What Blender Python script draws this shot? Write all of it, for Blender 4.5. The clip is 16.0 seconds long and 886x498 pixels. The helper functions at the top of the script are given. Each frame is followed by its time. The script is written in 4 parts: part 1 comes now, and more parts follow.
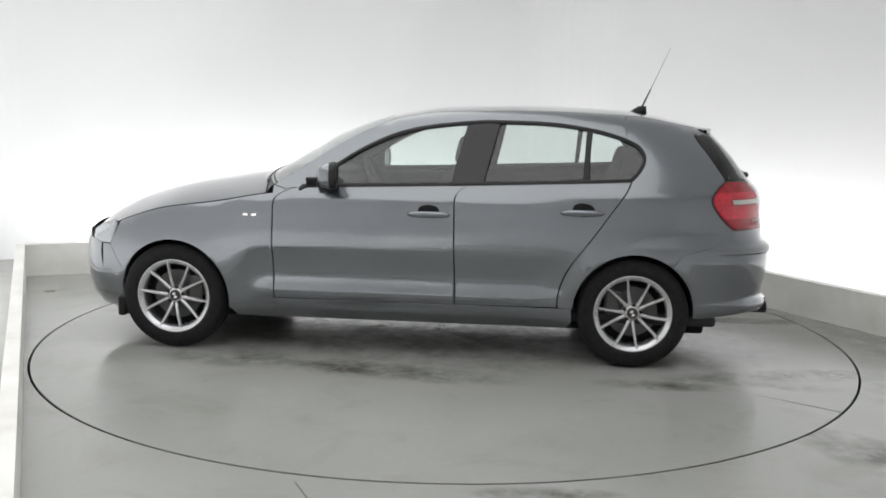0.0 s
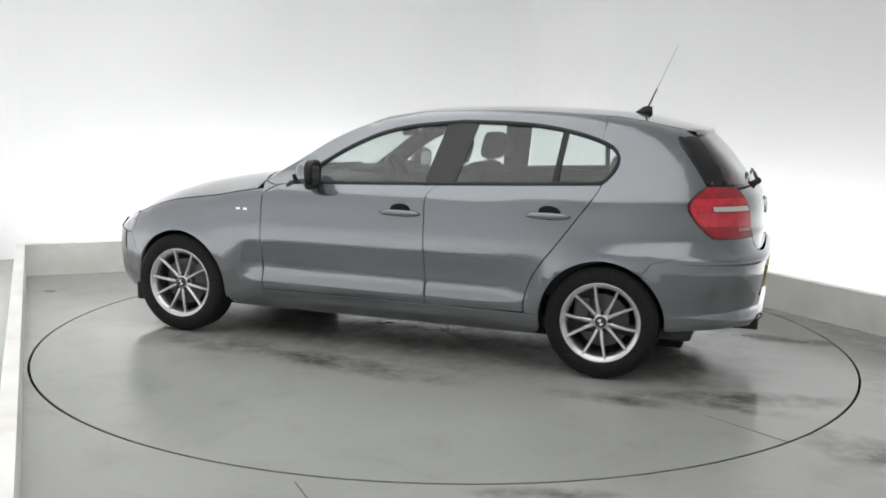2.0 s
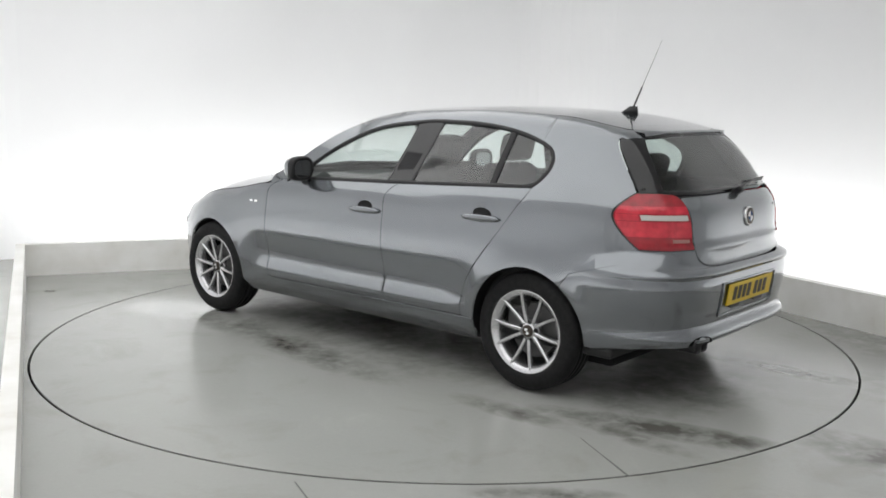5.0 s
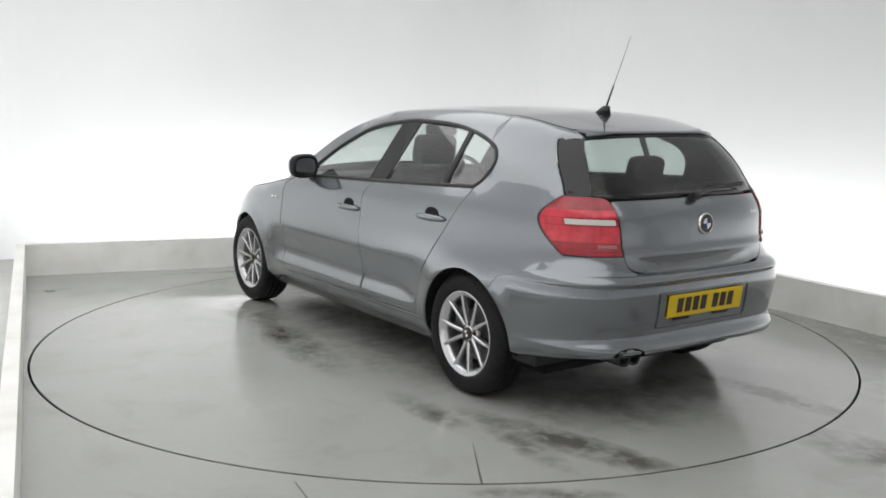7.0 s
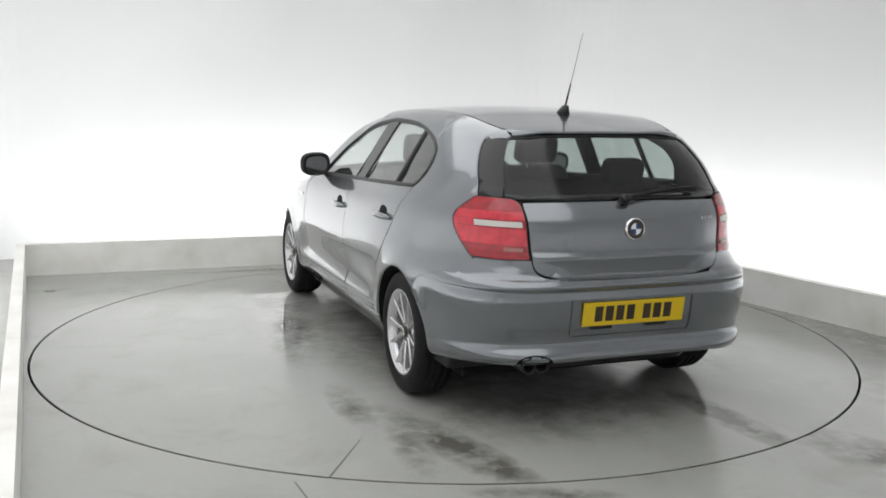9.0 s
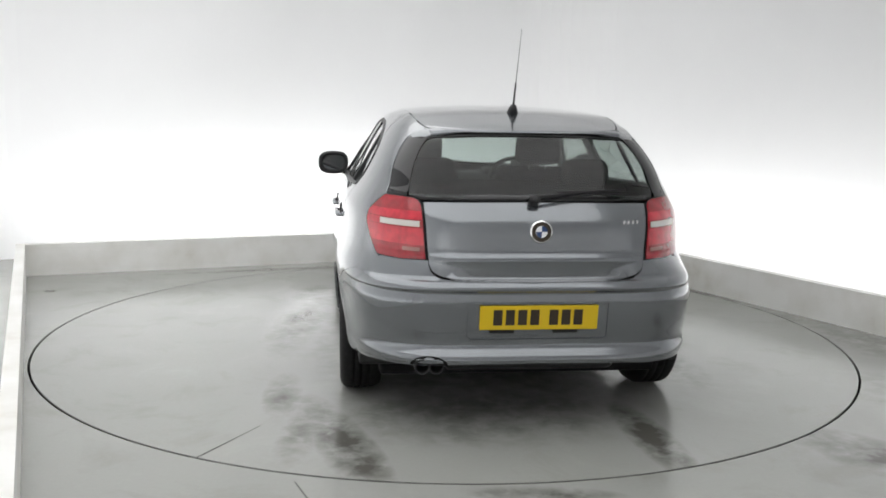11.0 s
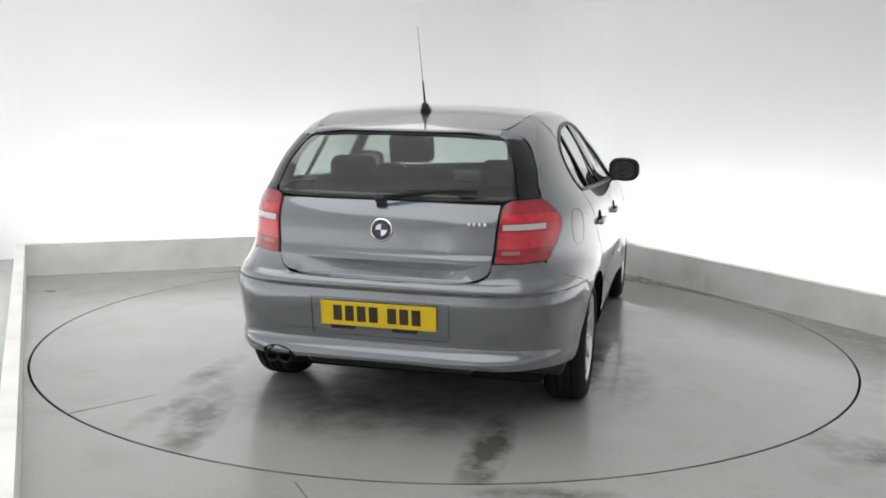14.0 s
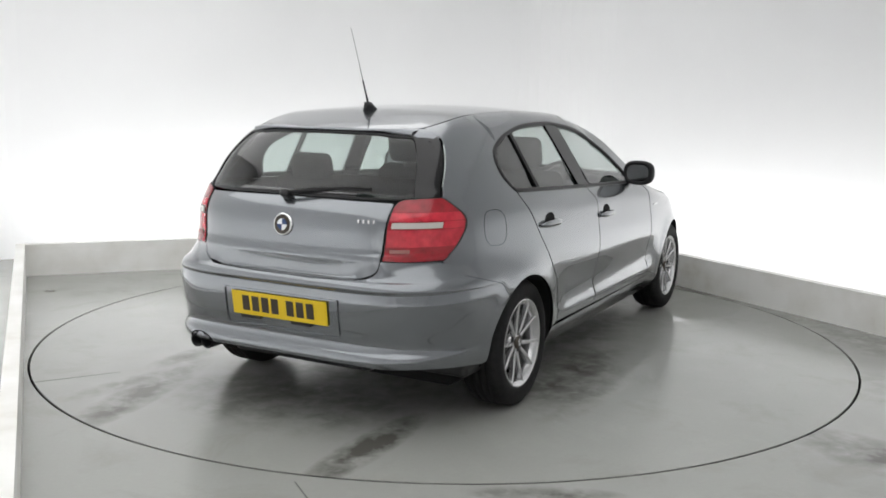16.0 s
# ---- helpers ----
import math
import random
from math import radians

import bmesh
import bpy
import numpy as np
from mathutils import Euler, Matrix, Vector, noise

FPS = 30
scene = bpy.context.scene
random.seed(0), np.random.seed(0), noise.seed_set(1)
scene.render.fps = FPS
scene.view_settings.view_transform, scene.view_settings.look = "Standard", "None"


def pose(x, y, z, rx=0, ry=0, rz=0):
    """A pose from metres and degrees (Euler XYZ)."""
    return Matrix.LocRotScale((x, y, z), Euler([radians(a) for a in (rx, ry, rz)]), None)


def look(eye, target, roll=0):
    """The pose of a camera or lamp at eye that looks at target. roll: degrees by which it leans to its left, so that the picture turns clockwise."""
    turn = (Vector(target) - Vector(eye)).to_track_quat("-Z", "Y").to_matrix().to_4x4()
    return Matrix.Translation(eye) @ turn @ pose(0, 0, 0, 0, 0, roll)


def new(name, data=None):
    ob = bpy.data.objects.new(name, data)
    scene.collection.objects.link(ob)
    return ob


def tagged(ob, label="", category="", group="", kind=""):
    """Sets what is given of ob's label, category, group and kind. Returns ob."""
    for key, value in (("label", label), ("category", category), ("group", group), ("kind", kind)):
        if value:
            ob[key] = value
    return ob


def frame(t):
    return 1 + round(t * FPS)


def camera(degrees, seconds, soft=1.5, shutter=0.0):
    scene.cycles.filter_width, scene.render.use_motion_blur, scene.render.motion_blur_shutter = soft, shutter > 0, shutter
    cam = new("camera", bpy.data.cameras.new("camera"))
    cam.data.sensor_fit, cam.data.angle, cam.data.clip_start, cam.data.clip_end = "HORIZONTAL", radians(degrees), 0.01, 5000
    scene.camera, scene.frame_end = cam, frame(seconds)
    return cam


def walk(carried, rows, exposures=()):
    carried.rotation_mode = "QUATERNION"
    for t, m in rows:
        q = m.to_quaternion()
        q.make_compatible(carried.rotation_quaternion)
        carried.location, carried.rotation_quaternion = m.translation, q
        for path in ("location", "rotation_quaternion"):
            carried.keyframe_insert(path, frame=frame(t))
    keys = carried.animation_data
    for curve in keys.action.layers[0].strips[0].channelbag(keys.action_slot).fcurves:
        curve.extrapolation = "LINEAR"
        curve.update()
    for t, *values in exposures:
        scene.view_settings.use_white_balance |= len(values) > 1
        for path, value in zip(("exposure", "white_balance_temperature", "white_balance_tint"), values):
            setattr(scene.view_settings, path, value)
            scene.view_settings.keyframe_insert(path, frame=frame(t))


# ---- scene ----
import functools

SECONDS = 16.0
cam = camera(49.85, SECONDS, soft=1.7)
EYE = Vector((0.0, -6.003, 1.481))
AIM = EYE + Vector((-0.0032, 0.9880, -0.1545))
CAM_POSE = look(EYE, AIM, 1.04)
walk(cam, [(0.0, CAM_POSE), (SECONDS, CAM_POSE)])

# ---- world, lamps, exposure ----
world = bpy.data.worlds.new("studio_world")
scene.world = world
world.use_nodes = True
world.node_tree.nodes["Background"].inputs[0].default_value = (0.9, 0.95, 1.0, 1)
world.node_tree.nodes["Background"].inputs[1].default_value = 0.15
scene.view_settings.exposure = -0.09

# plan of the studio: feet of the kerb's inner face
LEFT_FRONT, BACK_LEFT, BACK_RIGHT, RIGHT_FRONT = (-0.723, -4.60), (-3.417, 1.622), (0.968, 3.367), (4.35, -2.415)
TABLE_R = 2.466
KERB_H = 0.26
CEIL_Z = 3.5


def area_lamp(name, m, sx, sy, watts, colour=(1, 1, 1)):
    data = bpy.data.lights.new(name, "AREA")
    data.shape, data.size, data.size_y, data.energy, data.color = "RECTANGLE", sx, sy, watts, colour
    ob = new(name, data)
    ob.matrix_world = m
    return ob


def along(a, b, out, z):
    """Middle, length and angle of the edge a-b, shifted outwards by out."""
    a, b = Vector((*a, 0)), Vector((*b, 0))
    d = (b - a).normalized()
    n = Vector((-d.y, d.x, 0))
    mid = (a + b) / 2 + n * out
    return Vector((mid.x, mid.y, z)), (b - a).length, math.degrees(math.atan2(d.y, d.x))


# plan of unseen walls added behind the camera, with fill lamps along their foot
UNSEEN_EDGE = [(5.33, -1.87), (5.3, -4.6), (4.2, -7.3), (-1.9, -7.3), (-1.705, -5.025)]
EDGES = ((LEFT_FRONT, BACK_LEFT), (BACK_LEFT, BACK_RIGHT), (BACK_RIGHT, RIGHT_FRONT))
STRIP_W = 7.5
for (a, b), share in zip(EDGES, (1.0, 1.0, 0.84)):
    mid, length, turn = along(a, b, 0.26, 0.08)
    area_lamp("cove_and_fill_light", Matrix.Translation(mid) @ pose(0, 0, 0, 0, 0, turn) @ pose(0, 0, 0, 150, 0, 0), length - 0.3, 0.12, STRIP_W * length * share)
# fill lamps added out of view, brightening what the car's paint mirrors
for a, b, share in zip(UNSEEN_EDGE[1:], UNSEEN_EDGE[2:], (0.4, 0.35, 1.0)):
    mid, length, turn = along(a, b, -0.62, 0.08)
    area_lamp("cove_and_fill_light", Matrix.Translation(mid) @ pose(0, 0, 0, 0, 0, turn) @ pose(0, 0, 0, 150, 0, 0), length - 0.7, 0.12, STRIP_W * length * share)
# overhead fill added out of view to brighten floor, kerbs and upper walls
area_lamp("ceiling_fill", pose(-0.5, -2.1, CEIL_Z - 0.12, 0, 0, 23.4), 4.0, 8.4, 90)

# ---- materials ----
def material(name, colour=(0.5, 0.5, 0.5), rough=0.5, metal=0.0, **more):
    mat = bpy.data.materials.new(name)
    mat.use_nodes = True
    b = mat.node_tree.nodes["Principled BSDF"]
    b.inputs["Base Color"].default_value = (*colour, 1)
    b.inputs["Roughness"].default_value = rough
    b.inputs["Metallic"].default_value = metal
    for key, value in more.items():
        b.inputs[key.replace("_", " ")].default_value = value
    return mat


def noise_node(mat, scale, detail=4.0, coord="Object"):
    nt = mat.node_tree
    tc = nt.nodes.new("ShaderNodeTexCoord")
    n = nt.nodes.new("ShaderNodeTexNoise")
    n.inputs["Scale"].default_value, n.inputs["Detail"].default_value = scale, detail
    nt.links.new(tc.outputs[coord], n.inputs["Vector"])
    return n


def ramp(mat, source, stops):
    nt = mat.node_tree
    r = nt.nodes.new("ShaderNodeValToRGB")
    while len(r.color_ramp.elements) < len(stops):
        r.color_ramp.elements.new(0.5)
    for e, (p, c) in zip(r.color_ramp.elements, stops):
        e.position, e.color = p, (*c, 1) if not isinstance(c, (int, float)) else (c, c, c, 1)
    nt.links.new(source, r.inputs[0])
    return r.outputs[0]


def mixed(mat, fac, a, b, blend="MIX"):
    nt = mat.node_tree
    m = nt.nodes.new("ShaderNodeMix")
    m.data_type, m.blend_type = "RGBA", blend
    for sock, v in ((m.inputs[0], fac), (m.inputs[6], a), (m.inputs[7], b)):
        if isinstance(v, bpy.types.NodeSocket):
            nt.links.new(v, sock)
        elif isinstance(v, (int, float)):
            sock.default_value = v
        else:
            sock.default_value = (*v, 1)
    return m.outputs[2]


def maths(mat, op, a, b=0.0, c=0.0, clamp=False):
    n = mat.node_tree.nodes.new("ShaderNodeMath")
    n.operation, n.use_clamp = op, clamp
    for sock, v in zip(n.inputs, (a, b, c)):
        if isinstance(v, bpy.types.NodeSocket):
            mat.node_tree.links.new(v, sock)
        else:
            sock.default_value = v
    return n.outputs[0]


def set_in(mat, key, socket):
    mat.node_tree.links.new(socket, mat.node_tree.nodes["Principled BSDF"].inputs[key])


def bump(mat, height, strength, distance=0.01):
    b = mat.node_tree.nodes.new("ShaderNodeBump")
    b.inputs["Strength"].default_value, b.inputs["Distance"].default_value = strength, distance
    mat.node_tree.links.new(height, b.inputs["Height"])
    set_in(mat, "Normal", b.outputs[0])


def concrete(name, blobs, puddles=()):
    """Grey painted concrete with damp patches; blobs and puddles: (x, y, half length, half width, turn, amount) in the thing's own space."""
    mat = material(name, (0.4, 0.4, 0.38), 0.3)
    fine, wide = noise_node(mat, 55.0, 6), noise_node(mat, 0.8, 2)
    ragged = noise_node(mat, 3.2, 9)
    ragged.inputs["Roughness"].default_value = 0.62
    tc = mat.node_tree.nodes.new("ShaderNodeTexCoord")
    sep = mat.node_tree.nodes.new("ShaderNodeSeparateXYZ")
    mat.node_tree.links.new(tc.outputs["Object"], sep.inputs[0])

    def spread(bx, by, hl, hw, turn, amount):
        ca, sa = math.cos(radians(turn)), math.sin(radians(turn))
        dx, dy = maths(mat, "SUBTRACT", sep.outputs[0], bx), maths(mat, "SUBTRACT", sep.outputs[1], by)
        u = maths(mat, "ADD", maths(mat, "MULTIPLY", dx, ca / hl), maths(mat, "MULTIPLY", dy, sa / hl))
        v = maths(mat, "ADD", maths(mat, "MULTIPLY", dx, -sa / hw), maths(mat, "MULTIPLY", dy, ca / hw))
        r = maths(mat, "SQRT", maths(mat, "ADD", maths(mat, "MULTIPLY", u, u), maths(mat, "MULTIPLY", v, v)))
        return maths(mat, "MULTIPLY", maths(mat, "SUBTRACT", 1.0, r, clamp=True), amount)

    def widest(shapes):
        return functools.reduce(lambda p, q: maths(mat, "MAXIMUM", p, q), [spread(*one) for one in shapes])
    wet = widest(blobs)
    streak = noise_node(mat, 11.0, 6)
    streak.inputs["Distortion"].default_value = 0.6
    level = maths(mat, "MULTIPLY", wet, maths(mat, "MULTIPLY_ADD", ragged.outputs[0], 4.0, -1.25))
    level = maths(mat, "MULTIPLY", level, maths(mat, "MULTIPLY_ADD", streak.outputs[0], 2.6, -0.45, clamp=True))
    damp = ramp(mat, level, ((0.05, 0.0), (0.36, 0.42), (1.0, 1.0)))
    base = ramp(mat, wide.outputs[0], ((0.3, (0.328, 0.332, 0.314)), (0.7, (0.366, 0.370, 0.351))))
    mottle = noise_node(mat, 2.1, 9)
    mottle.inputs["Roughness"].default_value, mottle.inputs["Distortion"].default_value = 0.66, 0.5
    base = mixed(mat, 1.0, base, ramp(mat, mottle.outputs[0], ((0.32, (0.90, 0.895, 0.88)), (0.47, 1.0), (0.56, 1.0), (0.72, (1.07, 1.07, 1.065)))), "MULTIPLY")
    grain = ramp(mat, fine.outputs[0], ((0.3, 0.985), (0.7, 1.015)))
    base = mixed(mat, 1.0, base, grain, "MULTIPLY")
    colour = mixed(mat, damp, base, mixed(mat, 1.0, base, (0.33, 0.32, 0.30), "MULTIPLY"))
    set_in(mat, "Base Color", colour)
    rough = maths(mat, "ADD", maths(mat, "MULTIPLY", wide.outputs[0], 0.10), maths(mat, "MULTIPLY_ADD", damp, -0.11, 0.165))
    rough = maths(mat, "ADD", rough, maths(mat, "MULTIPLY_ADD", mottle.outputs[0], 0.12, -0.06))
    if puddles:
        film = maths(mat, "MULTIPLY", widest(puddles), maths(mat, "MULTIPLY_ADD", ragged.outputs[0], 4.0, -1.1))
        film = ramp(mat, film, ((0.16, 0.0), (0.30, 1.0)))
        rough = maths(mat, "ADD", rough, maths(mat, "MULTIPLY", film, maths(mat, "SUBTRACT", 0.03, rough)))
    set_in(mat, "Roughness", rough)
    bump(mat, fine.outputs[0], 0.05, 0.003)
    return mat


TABLE_FLOOR = concrete("painted concrete, turning part", (
    (0.0, -0.1, 2.2, 1.2, 0, 0.85), (-1.94, 0.69, 0.75, 0.15, 14, 1.9), (-1.97, -0.69, 0.62, 0.12, 2, 1.9), (-1.8, 0.86, 0.5, 0.12, -8, 1.0), (0.35, 0.92, 1.0, 0.2, -8, 1.15),
    (-1.27, 0.97, 0.45, 0.12, 0, 0.9), (-0.45, -1.05, 1.0, 0.3, 12, 1.1), (1.1, 0.8, 0.6, 0.25, 0, 0.8), (-1.6, 0.0, 0.6, 0.9, 0, 0.7)),
    ((1.72, 0.85, 0.55, 0.30, 10, 1.2), (1.60, -1.25, 0.60, 0.30, -8, 1.2), (0.5, 0.95, 0.8, 0.22, -6, 0.9), (-0.3, -1.2, 0.9, 0.25, 5, 0.8)))
FLOOR = concrete("painted concrete floor", ((1.88, -2.10, 0.55, 0.24, -55, 1.4), (0.4, -2.55, 0.34, 0.09, 0, 1.3), (-2.99, 1.05, 0.06, 0.035, 0, 2.0), (1.75, 1.75, 1.9, 0.3, -60, 1.1), (2.9, -0.2, 1.6, 0.5, -60, 0.5), (2.6, -1.6, 1.1, 0.4, -70, 0.5), (-1.2, 2.25, 1.5, 0.1, 21, 0.9)))
WALL = material("white backdrop paint", (0.82, 0.82, 0.815), 0.75)
_n = noise_node(WALL, 0.7, 3)
set_in(WALL, "Base Color", ramp(WALL, _n.outputs[0], ((0.3, (0.798, 0.80, 0.803)), (0.7, (0.83, 0.833, 0.837)))))
_n = noise_node(WALL, 60, 3)
bump(WALL, _n.outputs[0], 0.05, 0.002)
KERB = material("cream painted kerb board", (0.62, 0.615, 0.585), 0.45)
_n = noise_node(KERB, 3.5, 8)
set_in(KERB, "Base Color", ramp(KERB, _n.outputs[0], ((0.26, (0.68, 0.655, 0.60)), (0.38, (0.79, 0.78, 0.74)), (0.6, (0.87, 0.865, 0.84)))))
JOINT = material("grimy joint filler", (0.10, 0.10, 0.095), 0.7)
DARK_GAP = material("dark gap", (0.008, 0.008, 0.008), 0.9, Specular_IOR_Level=0.1)
TUBE = material("fluorescent tube", (0.9, 0.9, 0.9), 0.4, Emission_Color=(1, 1, 1, 1), Emission_Strength=6.0)
PANEL = material("glowing ceiling fill", (0.9, 0.9, 0.9), 0.5, Emission_Color=(1, 1, 1, 1), Emission_Strength=0.3)
UNSEEN_WALL = material("unseen off-white wall", (0.16, 0.16, 0.165), 0.8)
_n = noise_node(UNSEEN_WALL, 1.5, 5)
set_in(UNSEEN_WALL, "Base Color", ramp(UNSEEN_WALL, _n.outputs[0], ((0.3, (0.74, 0.74, 0.74)), (0.7, (0.79, 0.79, 0.79)))))


# ---- mesh helpers ----
def mesh_of(name, bm, mat, smooth=False):
    me = bpy.data.meshes.new(name)
    bm.normal_update()
    bm.to_mesh(me)
    bm.free()
    if mat:
        me.materials.append(mat)
    if smooth:
        me.shade_smooth()
    return me


def part(name, bm, mat, parent, label="", smooth=False):
    ob = new(name, mesh_of(name, bm, mat, smooth))
    ob.parent = parent
    if label:
        tagged(ob, label)
    return ob


def box(sx, sy, sz, m=Matrix(), bevel=0.0, seg=2, bm=None):
    own = bmesh.new()
    bmesh.ops.create_cube(own, size=1, matrix=Matrix.Diagonal((sx, sy, sz, 1)))
    if bevel:
        bmesh.ops.bevel(own, geom=own.edges[:], offset=bevel, segments=seg, affect="EDGES", profile=0.5)
    bmesh.ops.transform(own, matrix=m, verts=own.verts)
    if bm is None:
        return own
    join(bm, own)
    return bm


def join(bm, other):
    me = bpy.data.meshes.new("tmp")
    other.to_mesh(me)
    other.free()
    bm.from_mesh(me)
    bpy.data.meshes.remove(me)
    return bm


def prism(points, z0, z1):
    """A solid over a plan polygon."""
    bm = bmesh.new()
    low = [bm.verts.new((x, y, z0)) for x, y in points]
    high = [bm.verts.new((x, y, z1)) for x, y in points]
    bm.faces.new(low[::-1])
    bm.faces.new(high)
    for i in range(len(points)):
        j = (i + 1) % len(points)
        bm.faces.new((low[i], low[j], high[j], high[i]))
    bmesh.ops.recalc_face_normals(bm, faces=bm.faces)
    return bm


def structure(name, bm, mat, label, category, smooth=False):
    return tagged(new(name, mesh_of(name, bm, mat, smooth)), label, category, kind="structure")


def lathe(profile, seg=48):
    """Turn a profile of (radius, offset) round the axis Y."""
    own = bmesh.new()
    rings = []
    for i in range(seg):
        a = 2 * math.pi * i / seg
        rings.append([own.verts.new((r * math.cos(a), o, r * math.sin(a))) for r, o in profile])
    for i in range(seg):
        p, q = rings[i], rings[(i + 1) % seg]
        for k in range(len(profile) - 1):
            own.faces.new((p[k], p[k + 1], q[k + 1], q[k]))
    return own


# ---- the studio ----
def shifted(points, out):
    """The open line of the studio's edge, moved outwards with mitred corners."""
    lines = []
    for a, b in zip(points, points[1:]):
        a, b = Vector(a), Vector(b)
        d = (b - a).normalized()
        n = Vector((-d.y, d.x)) * out
        lines.append((a + n, d, b + n))
    res = [lines[0][0]]
    for (p, d, _), (q, e, _) in zip(lines, lines[1:]):
        det = d.x * e.y - d.y * e.x
        k = ((q - p).x * e.y - (q - p).y * e.x) / det
        res.append(p + d * k)
    res.append(lines[-1][2])
    return [tuple(v) for v in res]


EDGE = [LEFT_FRONT, BACK_LEFT, BACK_RIGHT, RIGHT_FRONT]


def studio():
    inner, kerb_back, wall_in, wall_out = EDGE, shifted(EDGE, 0.07), shifted(EDGE, 0.92), shifted(EDGE, 1.07)
    for i, name in enumerate(("kerb_left", "kerb_back", "kerb_right")):
        structure(name, prism([inner[i], inner[i + 1], kerb_back[i + 1], kerb_back[i]], -0.02, KERB_H), KERB,
                         "low cream painted kerb board along the studio floor", "kerb")
    # backdrop, with rounded corners
    def rounded(line, r):
        res = [[Vector(line[0])]]
        for p, q, s in zip(line, line[1:], line[2:]):
            p, q, s = Vector(p), Vector(q), Vector(s)
            d, e = (p - q).normalized(), (s - q).normalized()
            half = d.angle(e) / 2
            cut = r / math.tan(half)
            c = q + (d + e).normalized() * (r / math.sin(half))
            a0, a1 = (q + d * cut - c), (q + e * cut - c)
            turn = a0.angle_signed(a1)
            arcs = [c + Matrix.Rotation(-turn * k / 12, 2) @ a0 for k in range(13)]
            res[-1].append(arcs[0])
            res += [arcs, [arcs[-1]]]
        res[-1].append(Vector(line[-1]))
        return res
    ins, outs = rounded(wall_in, 0.9), rounded(wall_out, 1.05)
    for name, li, lo in zip(("wall_left", "wall_corner_left", "wall_back", "wall_corner_right", "wall_right"), ins, outs):
        structure(name, prism([tuple(v) for v in li] + [tuple(v) for v in lo[::-1]], -0.02, CEIL_Z), WALL, "smooth white studio backdrop wall lit from below", "wall")
    for a, b in zip(EDGE, EDGE[1:]):
        mid, length, turn = along(a, b, 0.22, 0.055)
        bm = lathe([(0.0, -length / 2 + 0.2), (0.013, -length / 2 + 0.2), (0.013, length / 2 - 0.2), (0.0, length / 2 - 0.2)], 12)
        tube = tagged(new("cove_tube", mesh_of("cove_tube", bm, TUBE, True)), "long white fluorescent tube behind the kerb", "lamp", "cove tubes")
        tube.matrix_world = Matrix.Translation(mid) @ pose(0, 0, 0, 0, 0, turn + 90)
    # unseen walls added behind the camera for reflections, corners rounded like the backdrop's
    hall = [wall_out[3]] + UNSEEN_EDGE[1:-1] + [wall_out[0]]
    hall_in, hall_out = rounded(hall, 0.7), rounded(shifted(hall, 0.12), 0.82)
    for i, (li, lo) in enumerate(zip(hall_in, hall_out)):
        structure("wall_unseen_%d" % (i + 1), prism([tuple(v) for v in li] + [tuple(v) for v in lo[::-1]], -0.02, CEIL_Z), UNSEEN_WALL, "plain off-white wall added unseen behind the camera", "wall")
    # kerb boards added out of view to screen the fill lamps
    near, far = shifted(UNSEEN_EDGE, -0.92), shifted(UNSEEN_EDGE, -0.85)
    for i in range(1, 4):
        structure("kerb_unseen_%d" % i, prism([near[i], near[i + 1], far[i + 1], far[i]], -0.02, KERB_H), KERB, "low cream painted kerb board added unseen behind the camera", "kerb")
    bm = prism([(-6, -9), (7.5, -9), (7.5, 5), (-6, 5)], CEIL_Z, CEIL_Z + 0.1)
    structure("ceiling", bm, WALL, "white studio ceiling", "ceiling")
    # glowing panel added above that fill, never in view
    bm = box(4.0, 8.4, 0.06, pose(-0.5, -2.1, CEIL_Z - 0.06, 0, 0, 23.4), 0.01)
    tagged(new("ceiling_fill_panel", mesh_of("ceiling_fill_panel", bm, PANEL)), "large white glowing fill panel added unseen under the ceiling", "lamp")
    # the floor with a round hole for the turntable
    bm = bmesh.new()
    n, r0 = 128, TABLE_R + 0.008
    ring = [bm.verts.new((r0 * math.cos(2 * math.pi * i / n), r0 * math.sin(2 * math.pi * i / n), 0)) for i in range(n)]
    far = []
    for i in range(n):
        c, s = math.cos(2 * math.pi * i / n), math.sin(2 * math.pi * i / n)
        k = 9.5 / max(abs(c), abs(s))
        far.append(bm.verts.new((k * c, k * s, 0)))
    for i in range(n):
        j = (i + 1) % n
        bm.faces.new((ring[i], far[i], far[j], ring[j]))
    low = bmesh.ops.extrude_edge_only(bm, edges=[e for e in bm.edges if all(v in set(ring) for v in e.verts)])
    for v in low["geom"]:
        if isinstance(v, bmesh.types.BMVert):
            v.co.z -= 0.08
    structure("floor", bm, FLOOR, "grey painted concrete floor, damp and stained", "floor")
    structure("floor_crack", box(0.17, 0.006, 0.002, pose(-0.535, -2.555, 0.0, 0, 0, -65)), JOINT, "dark crack in the concrete beside the turntable", "crack")
    bm = prism([((TABLE_R + 0.3) * math.cos(2 * math.pi * i / 64), (TABLE_R + 0.3) * math.sin(2 * math.pi * i / 64)) for i in range(64)], -0.2, -0.08)
    structure("pit_bottom", bm, DARK_GAP, "dark bottom of the turntable pit", "floor")


